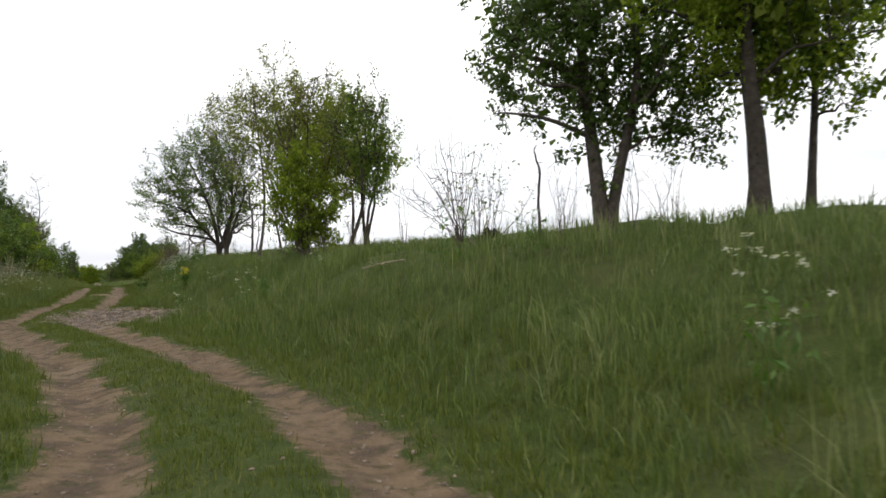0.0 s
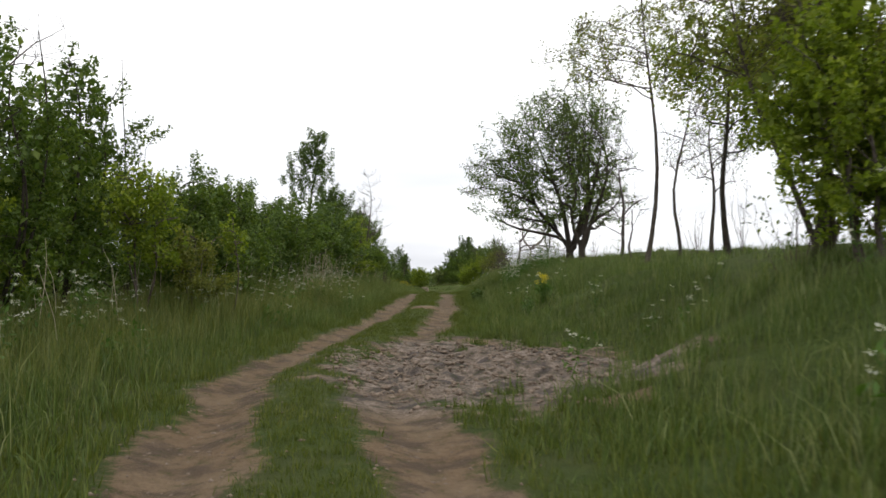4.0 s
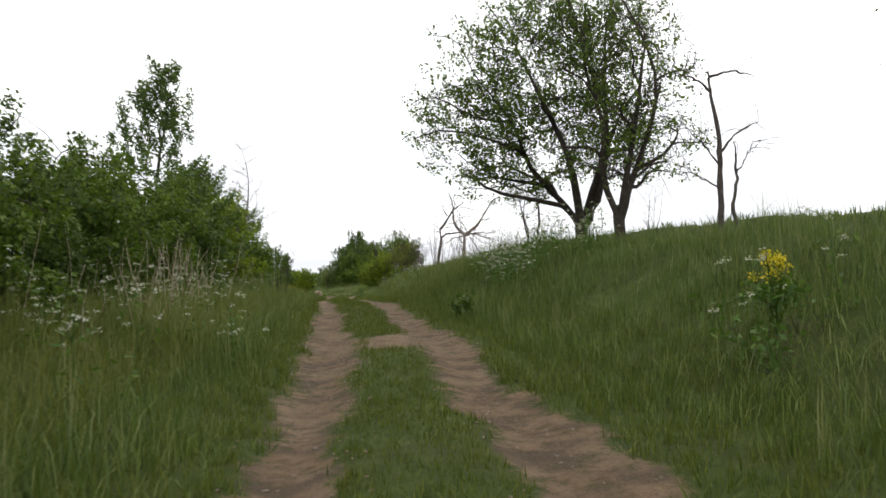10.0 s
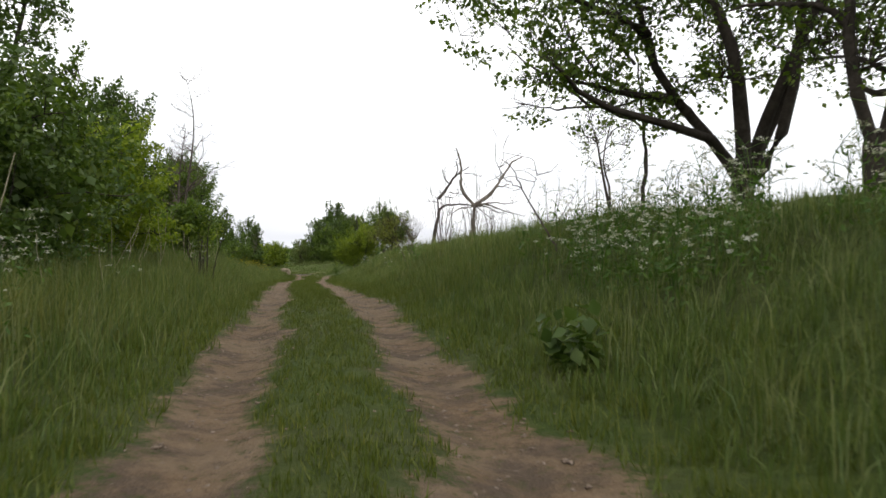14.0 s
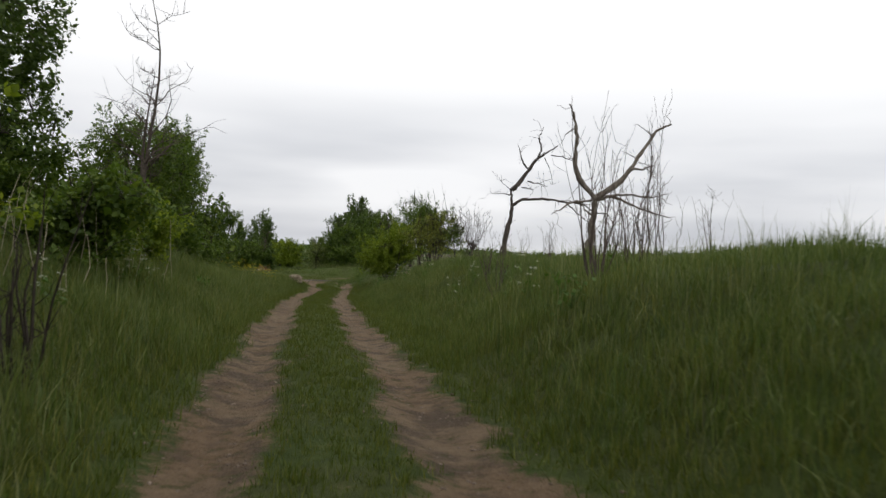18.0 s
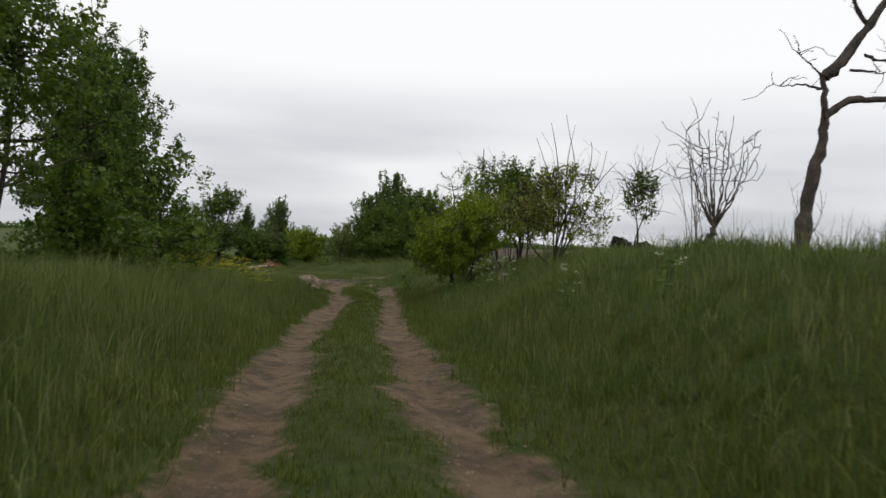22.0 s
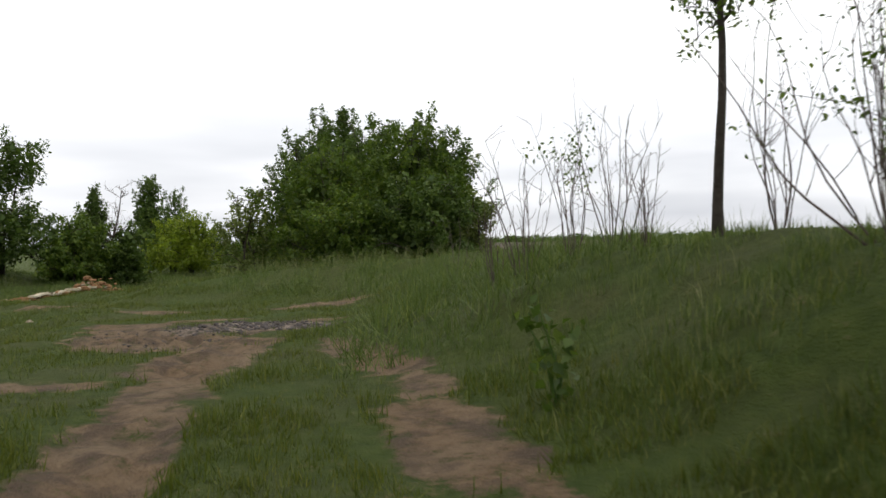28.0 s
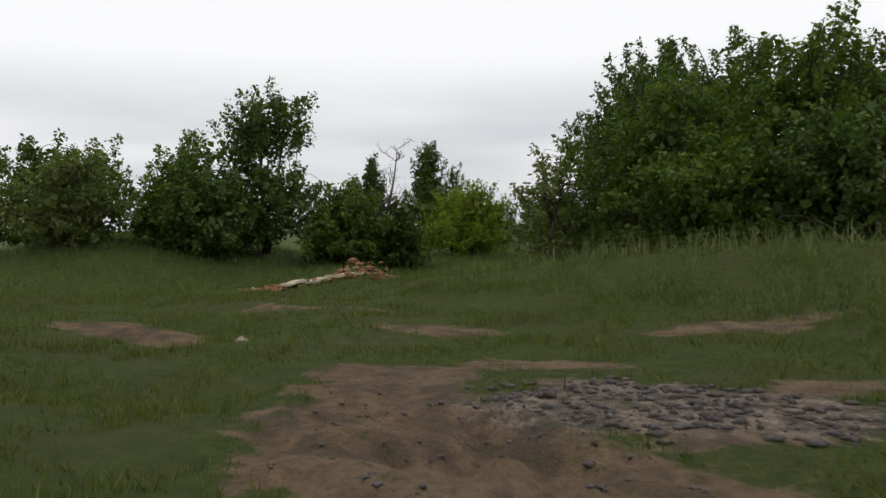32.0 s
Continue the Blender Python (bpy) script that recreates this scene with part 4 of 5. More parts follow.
for k, (x, y, h, w, c) in enumerate(FAR):
    cr = [(0, 0, h * 0.45, w, w, h * 0.40), (0.3, 0.1, h * 0.76, w * 0.6, w * 0.6, h * 0.24), (0, 0, h * 0.2, w * 0.9, w * 0.9, h * 0.18)]
    r = np.random.RandomState(600 + k)
    st = [(r.uniform(-w, w) * 0.4, r.uniform(-w, w) * 0.4, h * r.uniform(0.75, 0.95)) for _ in range(3)]
    tree("bush", x, y, ("green bush beyond the junction", "yellow-green rounded bush beyond the junction", "dark green bush beyond the junction", "open grey-green bush beyond the junction")[c], 610 + k, cr, st, 0.05, 100, 80, 0.22, 0.115,
         (LEAF_MID, LEAF_YELLOW, LEAF_DARK, LEAF_GREY)[c], BARK_DARK, 8, "bush", "bushes beyond the junction", low=0.12, core=(160, 200, 180, 60)[c])
tree("tree", -53.9, 99.8, "open round-crowned leafy tree beyond the junction", 640, [(0.4, 0, 4.0, 1.5, 1.4, 0.95), (-0.7, 0, 3.2, 1.4, 1.3, 0.8), (0.0, 0, 1.9, 1.7, 1.5, 0.95), (1.7, -0.4, 1.3, 1.0, 1.0, 1.0), (-0.2, -0.5, 0.8, 1.7, 1.2, 0.7)],
     [(0.3, 0, 4.6), (-0.8, 0, 3.8), (0.9, 0.2, 4.0)], 0.08, 230, 60, 0.24, 0.125, LEAF_DARK, BARK_DARK, 12, low=0.1, core=220)
# far woods on the horizon
rng = np.random.RandomState(77)
ang = rng.uniform(radians(-75), radians(110), 2600)
dist = rng.uniform(430, 500, 2600)
wx, wy = -20 - np.sin(ang) * dist, 60 + np.cos(ang) * dist
wz = ground(wx, wy) + rng.uniform(0.0, 2.6, 2600) * (0.75 + 0.25 * waves(wx, wy, 60, 41))
v, f = leaves(rng, np.stack([wx, wy, wz], 1), 1.5, 22, 1.5, narrow=0.9)
tagged(mesh_ob("far_woods", v, f, LEAF_DARK), "low dark line of woods on the horizon", "trees", kind="stuff")


# ---- dead trees and bare shrubs ----
def dead_tree(x, y, label, seed, limbs, facing, mat, twigs=6, name="dead_tree"):
    """limbs: (starting radius, points (across, up)); facing: the direction, in degrees, in which 'across' runs."""
    rng = np.random.RandomState(seed)
    root = thing(name, x, y, label, "dead tree")
    ax, ay = math.cos(radians(facing)), math.sin(radians(facing))
    for k, (r0, pts) in enumerate(limbs):
        dep = rng.normal(0, 0.18) if k else 0.0
        q = np.array([(u * ax - dep * i * ay * 0.5, u * ay + dep * i * ax * 0.5, h) for i, (u, h) in enumerate(pts)])
        m = 4 * len(q)
        w = np.linspace(0, len(q) - 1, m)
        p = np.stack([np.interp(w, np.arange(len(q)), q[:, i]) for i in range(3)], 1)
        p[1:-1] = (p[:-2] + 2 * p[1:-1] + p[2:]) / 4
        p += rng.normal(0, 0.012, p.shape)
        rad = r0 * np.linspace(1, 0.25, m) * (1 + 0.12 * rng.normal(0, 1, m))
        if k == 0:
            p[0, 2] -= 0.1
            rad[0] *= 1.35
        t = Tubes()
        t.add(p, rad, 8 if r0 > 0.05 else 5)
        for _ in range(twigs if k else 1):
            i = rng.randint(m // 2, m)
            e = p[i] + rng.normal(0, 0.25, 3) + np.array([0, 0, 0.12])
            t.add(bent(rng, p[i], e, 5, 0.12), np.linspace(max(rad[i] * 0.4, 0.006), 0.004, 5), 4)
        t.ob("trunk" if k == 0 else "limb", mat, root)
    return root


dead_tree(-19.03, 57.45, "weathered grey dead tree with forked broken limbs", 901,
          [(0.13, [(0, 0), (0.0, 0.7), (0.04, 1.37), (0.06, 1.75)]), (0.075, [(0.05, 1.65), (-0.36, 2.09), (-0.5, 2.45), (-0.47, 3.1), (-0.55, 3.55), (-0.7, 3.85)]),
           (0.08, [(0.06, 1.65), (0.58, 2.0), (0.94, 2.45), (1.22, 2.9), (1.6, 3.45), (1.95, 3.6)]), (0.04, [(0.9, 2.4), (1.15, 2.4), (1.46, 2.52)]),
           (0.05, [(0.06, 1.62), (0.5, 1.72), (0.86, 1.62), (1.3, 1.45), (2.0, 1.28)]), (0.035, [(0.3, 1.72), (0.8, 1.78), (1.3, 1.72), (1.7, 1.8)]),
           (0.03, [(0.0, 1.6), (-0.5, 1.55), (-0.8, 1.35), (-1.05, 1.2)]), (0.03, [(0.0, 1.25), (-0.22, 1.4), (-0.2, 1.68)])], 14, DEADWOOD)
dead_tree(-22.44, 65.05, "leaning dark dead tree with a long side branch", 902,
          [(0.12, [(0, 0), (0.06, 0.6), (0.18, 1.3), (0.30, 1.85), (0.26, 2.3), (0.24, 2.65)]), (0.085, [(0.24, 2.6), (0.50, 2.88), (0.80, 3.3), (1.12, 3.8), (1.4, 3.95), (1.82, 4.25)]),
           (0.06, [(0.29, 2.05), (0.58, 2.3), (1.1, 2.35), (1.6, 2.36), (2.15, 2.29), (2.75, 2.26), (3.2, 1.98), (3.8, 1.9)]), (0.03, [(2.15, 2.29), (2.6, 1.9), (3.1, 1.47)]),
           (0.04, [(1.1, 3.75), (1.25, 4.1), (1.15, 4.55), (1.3, 4.9)]), (0.045, [(0.84, 3.35), (0.60, 3.6), (0.42, 4.15)]), (0.03, [(0.8, 2.95), (1.2, 2.92), (1.54, 2.84)]), (0.022, [(0.6, 2.75), (0.9, 2.68), (1.0, 2.66)]),
           (0.025, [(1.6, 3.92), (2.1, 3.85), (2.55, 3.66)]), (0.018, [(1.36, 3.8), (1.6, 3.4), (1.7, 2.9)]), (0.02, [(0.25, 2.6), (0.0, 2.8), (-0.25, 3.0)]), (0.02, [(0.24, 2.45), (-0.1, 2.5), (-0.45, 2.46)])], 14, DEADDARK)
dead_tree(-9.12, 35.65, "slim bare dead tree on the bank crest", 903,
          [(0.065, [(0, 0), (0.03, 1.1), (0.05, 2.0), (-0.08, 2.9), (-0.12, 3.3)]), (0.03, [(-0.08, 2.9), (-0.4, 3.2), (-0.8, 3.25)]), (0.03, [(-0.1, 3.2), (0.3, 3.3), (0.75, 3.2)]),
           (0.03, [(0.04, 1.7), (0.4, 2.1), (0.85, 2.3)]), (0.025, [(0.03, 1.5), (-0.3, 1.9), (-0.6, 2.2)]), (0.02, [(0.03, 1.0), (-0.5, 1.3), (-0.8, 1.35)])], 20, DEADDARK)
dead_tree(-8.82, 35.65, "short crooked dead trunk on the bank crest", 904, [(0.05, [(0, 0), (-0.06, 0.7), (0.05, 1.3), (0.02, 1.9)]), (0.02, [(0.03, 1.3), (0.2, 1.6), (0.25, 1.9)])], 20, DEADDARK)
dead_tree(1.92, 14.4, "thin crooked dead stem on the bank", 905, [(0.035, [(0, 0), (-0.02, 0.8), (0.03, 1.4), (-0.08, 1.8), (-0.04, 1.9)])], 0, DEADDARK)
dead_tree(-14.7, 41.2, "leaning bare sapling on the bank slope", 906, [(0.022, [(0, 0), (-0.3, 0.5), (-0.6, 1.0), (-0.8, 1.4)]), (0.01, [(-0.5, 0.8), (-0.4, 1.1), (-0.35, 1.3)]), (0.01, [(-0.6, 1.0), (-0.9, 1.2), (-1.0, 1.45)])], 14, TWIG)
dead_tree(-13.4, 41.6, "half-dead tree reaching low over the bank", 907,
          [(0.04, [(0, 0), (0.1, 1.0), (0.0, 2.0), (-0.1, 3.0)]), (0.03, [(0.0, 1.6), (-0.7, 1.9), (-1.4, 1.8), (-2.1, 1.9)]), (0.04, [(0.0, 2.1), (-0.8, 2.5), (-1.5, 2.4), (-2.2, 2.9)]), (0.035, [(-0.1, 2.6), (-0.6, 3.2), (-1.1, 3.3)]),
           (0.03, [(-0.8, 1.9), (-1.3, 2.2), (-1.9, 2.3)]), (0.03, [(-0.7, 2.45), (-1.2, 2.9), (-1.4, 3.3)])], 14, DEADDARK, 6)

pr = np.random.RandomState(908)
dead_tree(-23.62, 65.4, "dark pollard stump with bare upright shoots", 908,
          [(0.11, [(0, 0), (-0.03, 0.18), (0.03, 0.34), (0.06, 0.48)])]
          + [(0.017, [(0.05, 0.42), (0.05 + d * 0.3, 0.85), (0.05 + d * 0.5, 1.35 - abs(d) * 0.1), (0.05 + d * pr.uniform(0.55, 0.8), pr.uniform(1.7, 2.5) - abs(d) * 0.5)]) for d in np.linspace(-0.85, 0.95, 13)],
          14, DEADDARK, 4, "pollard_stump")

fr = np.random.RandomState(909)
fan = [(0.022, [(0, 0), (-0.12, 0.45), (-0.2, 1.0), (-0.3, 1.6), (-0.42, 2.2)])]
for d in np.linspace(-1.0, 0.3, 16):
    h = fr.uniform(1.9, 2.5) - 0.85 * max(-d, 0.0) ** 1.5 + fr.uniform(-0.25, 0.1)
    fan.append((fr.uniform(0.009, 0.015), [(0.08 * d, 0.0), (0.3 * d, 0.3 * h), (0.75 * d, 0.62 * h), (1.35 * d + fr.uniform(-0.1, 0.1), h)]))
dead_tree(0.42, 14.9, "wide bare bush fanning out low over the bank", 909, fan, 0, TWIG, 5, "bare_bush")


def bare_shrub(x, y, h, spread, stems, seed, label, mat=None, leafy=0, thick=0.014, group="bare shrubs", name="bare_shrub"):
    rng = np.random.RandomState(seed)
    root = thing(name, x, y, label, "shrub", group)
    tips = []
    for _ in range(stems):
        a, r = rng.uniform(0, 6.283), spread * abs(rng.normal(0, 0.55))
        top = np.array([math.cos(a) * r, math.sin(a) * r, h * rng.uniform(0.55, 1.05)])
        foot = np.array([math.cos(a) * r * 0.15, math.sin(a) * r * 0.15, -0.06])
        t = Tubes()
        p = bent(rng, foot, top, 8, 0.05, 0.0)
        rad = np.linspace(thick, thick * 0.25, 8) * rng.uniform(0.6, 1.2)
        t.add(p, rad, 5)
        for _ in range(rng.randint(3, 8)):
            i = rng.randint(2, 8)
            e = p[i] + np.array([rng.normal(0, 0.14), rng.normal(0, 0.14), rng.uniform(0.12, 0.4)]) * h * 0.5
            t.add(bent(rng, p[i], e, 4, 0.08), np.linspace(max(rad[i] * 0.55, 0.0035), 0.0025, 4), 3)
            tips.append(e)
        t.ob("stem", mat or TWIG, root)
    if leafy:
        pick = np.array(tips)[rng.permutation(len(tips))[:max(3, len(tips) // 4)]]
        v, f = leaves(rng, pick, 0.1, leafy, 0.07)
        mesh_ob("leaves", v, f, LEAF_MID, root)
    return root


SHRUBS = [(-3.2, 19.3, 1.5, 1.0, 11, 0), (-4.3, 20.3, 1.4, 0.9, 10, 3), (-2.3, 19.4, 1.6, 0.6, 8, 3), (0.75, 14.9, 1.9, 0.5, 9, 3), (1.0, 15.6, 1.6, 0.7, 8, 4), (2.2, 13.4, 1.5, 0.7, 8, 0), (3.4, 13.2, 1.5, 0.7, 8, 0), (3.6, 11.6, 1.3, 0.7, 8, 0), (-1.0, 20.0, 1.5, 0.5, 5, 0), (0.8, 17.4, 1.5, 0.3, 4, 6),
          (-18.6, 50.3, 2.5, 0.7, 16, 0), (-18.0, 51.7, 2.4, 0.7, 12, 0), (-17.6, 53.4, 1.8, 0.8, 9, 0), (-18.2, 55.6, 1.5, 0.7, 8, 0), (-16.4, 56.6, 1.6, 0.7, 8, 0), (-18.6, 59.6, 1.4, 0.7, 7, 0), (-20.4, 60.6, 1.2, 0.6, 6, 0),
          (-20.6, 63.4, 1.3, 0.6, 6, 0), (-18.4, 62.0, 1.5, 0.7, 7, 0), (-22.0, 67.2, 1.2, 0.6, 6, 0), (-23.8, 65.6, 1.7, 0.6, 8, 0), (-21.5, 57.2, 1.2, 0.5, 6, 0),
          (-20.8, 54.6, 1.5, 0.5, 7, 0), (-15.0, 44.2, 1.2, 0.6, 6, 0), (-27.4, 75.4, 1.7, 0.6, 7, 6),
          (-34.4, 86.5, 1.9, 0.8, 10, 0), (-33.8, 87.3, 2.0, 0.8, 11, 5), (-32.9, 86.0, 1.7, 0.7, 8, 0), (-34.92, 87.3, 1.8, 0.28, 8, 0), (-33.2, 87.8, 2.2, 0.8, 10, 0), (-31.6, 85.0, 2.4, 0.8, 8, 3), (-31.2, 83.0, 2.6, 1.2, 14, 4), (-30.8, 84.2, 2.6, 1.0, 12, 6), 
          (-36.0, 90.8, 1.2, 0.5, 6, 0), (-10.4, 37.0, 1.2, 0.6, 6, 0), (-6.4, 32.0, 1.4, 0.6, 7, 0), (-5.2, 31.6, 1.8, 0.7, 8, 0), (-14.2, 47.6, 1.2, 0.6, 6, 0), (-29.2, 79.4, 2.4, 1.0, 10, 0)]
for k, (x, y, h, sp, nst, lf) in enumerate(SHRUBS):
    bare_shrub(x, y, h, sp, nst, 950 + k, "bare shrub with a few new leaves" if lf else "bare twiggy shrub without leaves on the bank", None, lf * 3, 0.009 + 0.004 * (h > 2))

bare_shrub(-22.8, 44.1, 1.5, 0.7, 7, 996, "dark bare shrub standing in the tall grass", BARK_DARK, 0, 0.017)
bare_shrub(-28.3, 73.0, 0.75, 0.5, 5, 997, "pale dead forked shrub on the bank slope", DRYSTEM, 0, 0.014)


def bare_tree(x, y, h, seed, label, lean=0.0):
    rng = np.random.RandomState(seed)
    root = thing("bare_tree", x, y, label, "tree", "bare trees")
    p = bent(rng, (0, 0, -0.1), (lean, 0, h), 12, 0.04)
    rad = np.linspace(0.085, 0.010, 12)
    t = Tubes()
    t.add(p, rad, 7)
    t.ob("trunk", BARK, root)
    for _ in range(24):
        i = rng.randint(4, 12)
        a = rng.uniform(0, 6.283)
        L = rng.uniform(0.14, 0.36) * h * (1.15 - i / 14)
        e = p[i] + np.array([math.cos(a) * L, math.sin(a) * L, L * rng.uniform(0.3, 0.9)])
        q = bent(rng, p[i], e, 6, 0.08)
        t = Tubes()
        t.add(q, np.linspace(max(rad[i] * 0.5, 0.01), 0.005, 6), 5)
        for _ in range(9):
            j = rng.randint(1, 6)
            t.add(bent(rng, q[j], q[j] + rng.normal(0, 0.22, 3) * L + np.array([0, 0, L * 0.15]), 4, 0.1), np.linspace(0.007, 0.003, 4), 3)
        t.ob("limb", TWIG, root)
    return root


bare_tree(-31.9, 57.3, 7.6, 971, "tall bare tree above the bushes", 0.6)
bare_tree(-33.0, 59.9, 6.4, 972, "tall bare tree with hanging twigs")
bare_tree(-37.0, 65.0, 6.2, 973, "tall bare tree behind the hedge", 0.5)
bare_tree(-18.8, 20.4, 8.6, 974, "bare treetop rising over the bushes", -0.3)
bare_tree(-31.4, 79.6, 3.9, 975, "bare dead top inside the bush", -0.2)
bare_tree(-51.2, 101.6, 3.6, 976, "leaning bare tree beyond the junction", 0.9)


# ---- weeds and flowers ----
def umbel_patch(name, label, seed, places, hmin, hmax, petal, category="wildflowers", heads=6, size=0.042, spread=0.14):
    """Flowering weeds: thin stems, ferny leaves, and flat heads of small flowers."""
    rng = np.random.RandomState(seed)
    stems, lv, lf, fv, ff, ln, fn = Tubes(), [], [], [], [], 0, 0
    z = ground(places[:, 0], places[:, 1])
    for (x, y), z0 in zip(places, z):
        h = rng.uniform(hmin, hmax)
        top = np.array([x + rng.normal(0, 0.06), y + rng.normal(0, 0.06), z0 + h])
        p = bent(rng, (x, y, z0 - 0.03), top, 5, 0.05)
        stems.add(p, np.linspace(0.007, 0.004, 5), 3)
        c = []
        for _ in range(heads):
            i = rng.randint(2, 5)
            e = p[i] + np.array([rng.normal(0, spread), rng.normal(0, spread), rng.uniform(0.05, 0.22)])
            stems.add(np.stack([p[i], (p[i] + e) / 2 + [0, 0, 0.02], e]), np.array([0.004, 0.0035, 0.003]), 3)
            k = 12
            a, r = rng.uniform(0, 6.283, k), size * np.sqrt(rng.rand(k))
            c.append(e + np.stack([np.cos(a) * r, np.sin(a) * r, rng.normal(0, 0.006, k)], 1))
        v, f = leaves(rng, np.concatenate(c), 0.004, 1, 0.022, 0.0, 0.9)
        fv.append(v)
        ff.append(f + fn)
        fn += len(v)
        v, f = leaves(rng, p[1:4], 0.1, 10, 0.09, 0.3, 0.35)
        lv.append(v)
        lf.append(f + ln)
        ln += len(v)
    root = new(name)
    root.location = (0, 0, 0)
    tagged(root, label, category, kind="stuff")
    stems.ob("stems", WEED, root)
    mesh_ob("leaves", np.concatenate(lv), np.concatenate(lf), WEED, root)
    mesh_ob("flowers", np.concatenate(fv), np.concatenate(ff), petal, root)
    return root


def spots(seed, n, s0, s1, l0, l1):
    r = np.random.RandomState(seed)
    x, y = at_np(r.uniform(s0, s1, n), r.uniform(l0, l1, n))
    return np.stack([x, y], 1)


umbel_patch("cow_parsley", "white-flowered cow parsley below the hedge", 801, np.concatenate([spots(1, 80, 17, 45, -4.4, -3.0), spots(2, 12, 20, 50, -2.7, -1.6)]), 0.6, 1.05, WHITE_PETAL)
umbel_patch("cow_parsley", "white-flowered cow parsley thick on the bank", 802, np.concatenate([spots(3, 80, 37, 45, 3.2, 5.0), spots(4, 18, 3, 30, 2.8, 5.6)]), 0.5, 0.95, WHITE_PETAL)
umbel_patch("cow_parsley", "white-flowered weeds on the grassy bank", 803, np.concatenate([spots(5, 9, 50, 72, 3.0, 5.2), spots(6, 8, 76, 84, 2.4, 4.2), spots(8, 12, 44, 60, -4.5, -2.6)]), 0.45, 0.85, WHITE_PETAL)
bare_y = np.random.RandomState(9)
umbel_patch("yellow_flowers", "yellow-flowered weeds beside the track", 804, np.stack([bare_y.normal(-36.3, 0.6, 70), bare_y.normal(72.2, 1.0, 70)], 1), 0.5, 0.85, YELLOW_PETAL, size=0.05, spread=0.12)
yb = thing("yellow_flower_clump", -9.6, 27.7, "clump of bright yellow flowers on the bank", "flowers")
yr = np.random.RandomState(12)
yt = Tubes()
heads_ = []
for _ in range(13):
    e = np.array([yr.normal(0, 0.075), yr.normal(0, 0.075), yr.uniform(0.5, 0.72)])
    yt.add(bent(yr, (e[0] * 0.3, e[1] * 0.3, -0.03), e, 4, 0.05), np.linspace(0.007, 0.004, 4), 3)
    heads_.append(e)
yt.ob("stems", WEED, yb)
v, f = leaves(yr, np.array(heads_), 0.035, 24, 0.026, 0.0, 0.9)
tagged(mesh_ob("flowers", v, f, YELLOW_PETAL, yb), kind="stuff")
v, f = leaves(yr, np.array(heads_) * 0.55, 0.1, 14, 0.1, 0.3, 0.4)
mesh_ob("leaves", v, f, WEED, yb)


def broad_weed(x, y, h, seed, label, mat=None, leaf=0.16, count=60, width=0.22):
    r = np.random.RandomState(seed)
    root = thing("broad_leaved_weed", x, y, label, "weed", "broad-leaved weeds")
    c = []
    for _ in range(4):
        e = np.array([r.normal(0, width), r.normal(0, width), h * r.uniform(0.7, 1.0)])
        q = bent(r, (0, 0, -0.03), e, 6, 0.06)
        t = Tubes()
        t.add(q, np.linspace(0.012, 0.005, 6), 4)
        t.ob("stem", WEED, root)
        c += list(q[1:])
    v, f = leaves(r, np.array(c), 0.07, max(2, count // 20), leaf, 0.5, 0.75)
    mesh_ob("leaves", v, f, mat or WEED, root)
    return root


broad_weed(-33.9, 82.1, 0.85, 41, "dark broad-leaved weed standing in the grass", LEAF_DARK, 0.10, 90, 0.1)
bx, by = -14.2, 35.2
broad_weed(bx, by, 0.45, 42, "low burdock with large dark leaves", LEAF_DARK, 0.13, 170, 0.2)
for k, (s_, l_, h_) in enumerate([(18, -2.6, 0.6), (20.5, -2.4, 0.5), (26, -2.2, 0.45), (33, -2.4, 0.6), (29, 3.2, 0.4), (52, 3.0, 0.5), (63, -2.6, 0.5), (79, 2.6, 0.6), (81, 3.0, 0.5), (14, 3.4, 0.5)]):
    x, y = at(s_, l_)
    broad_weed(x, y, h_, 43 + k, "leafy green weed in the verge", WEED, 0.07, 90, 0.14)

# dry stalks under the hedge
dr = np.random.RandomState(60)
dt = Tubes()
for x, y in np.concatenate([spots(7, 120, 20, 62, -5.0, -2.9), spots(10, 70, 34, 41, -3.9, -2.7)]):
    z0 = ground1(x, y)
    h = dr.uniform(0.7, 1.6)
    dt.add(bent(dr, (x, y, z0 - 0.03), (x + dr.normal(0, 0.25), y + dr.normal(0, 0.25), z0 + h), 5, 0.05), np.linspace(0.008, 0.004, 5), 3)
ds = dt.ob("dry_stalks", DRYSTEM, None)
tagged(ds, "pale dead weed stalks below the hedge", "dry weeds", kind="stuff")

# ---- loose things ----
def chunk(rng, size, flat=0.6):
    """An irregular lump as a bmesh."""
    bm = bmesh.new()
    bmesh.ops.create_icosphere(bm, subdivisions=1, radius=1.0)
    s3 = np.array([rng.uniform(0.7, 1.3), rng.uniform(0.5, 1.0), rng.uniform(0.4, 0.8) * flat / 0.6]) * size
    for v in bm.verts:
        w = 1 + rng.normal(0, 0.16)
        v.co = Vector((v.co.x * s3[0] * w, v.co.y * s3[1] * w, v.co.z * s3[2] * w))
    return bm


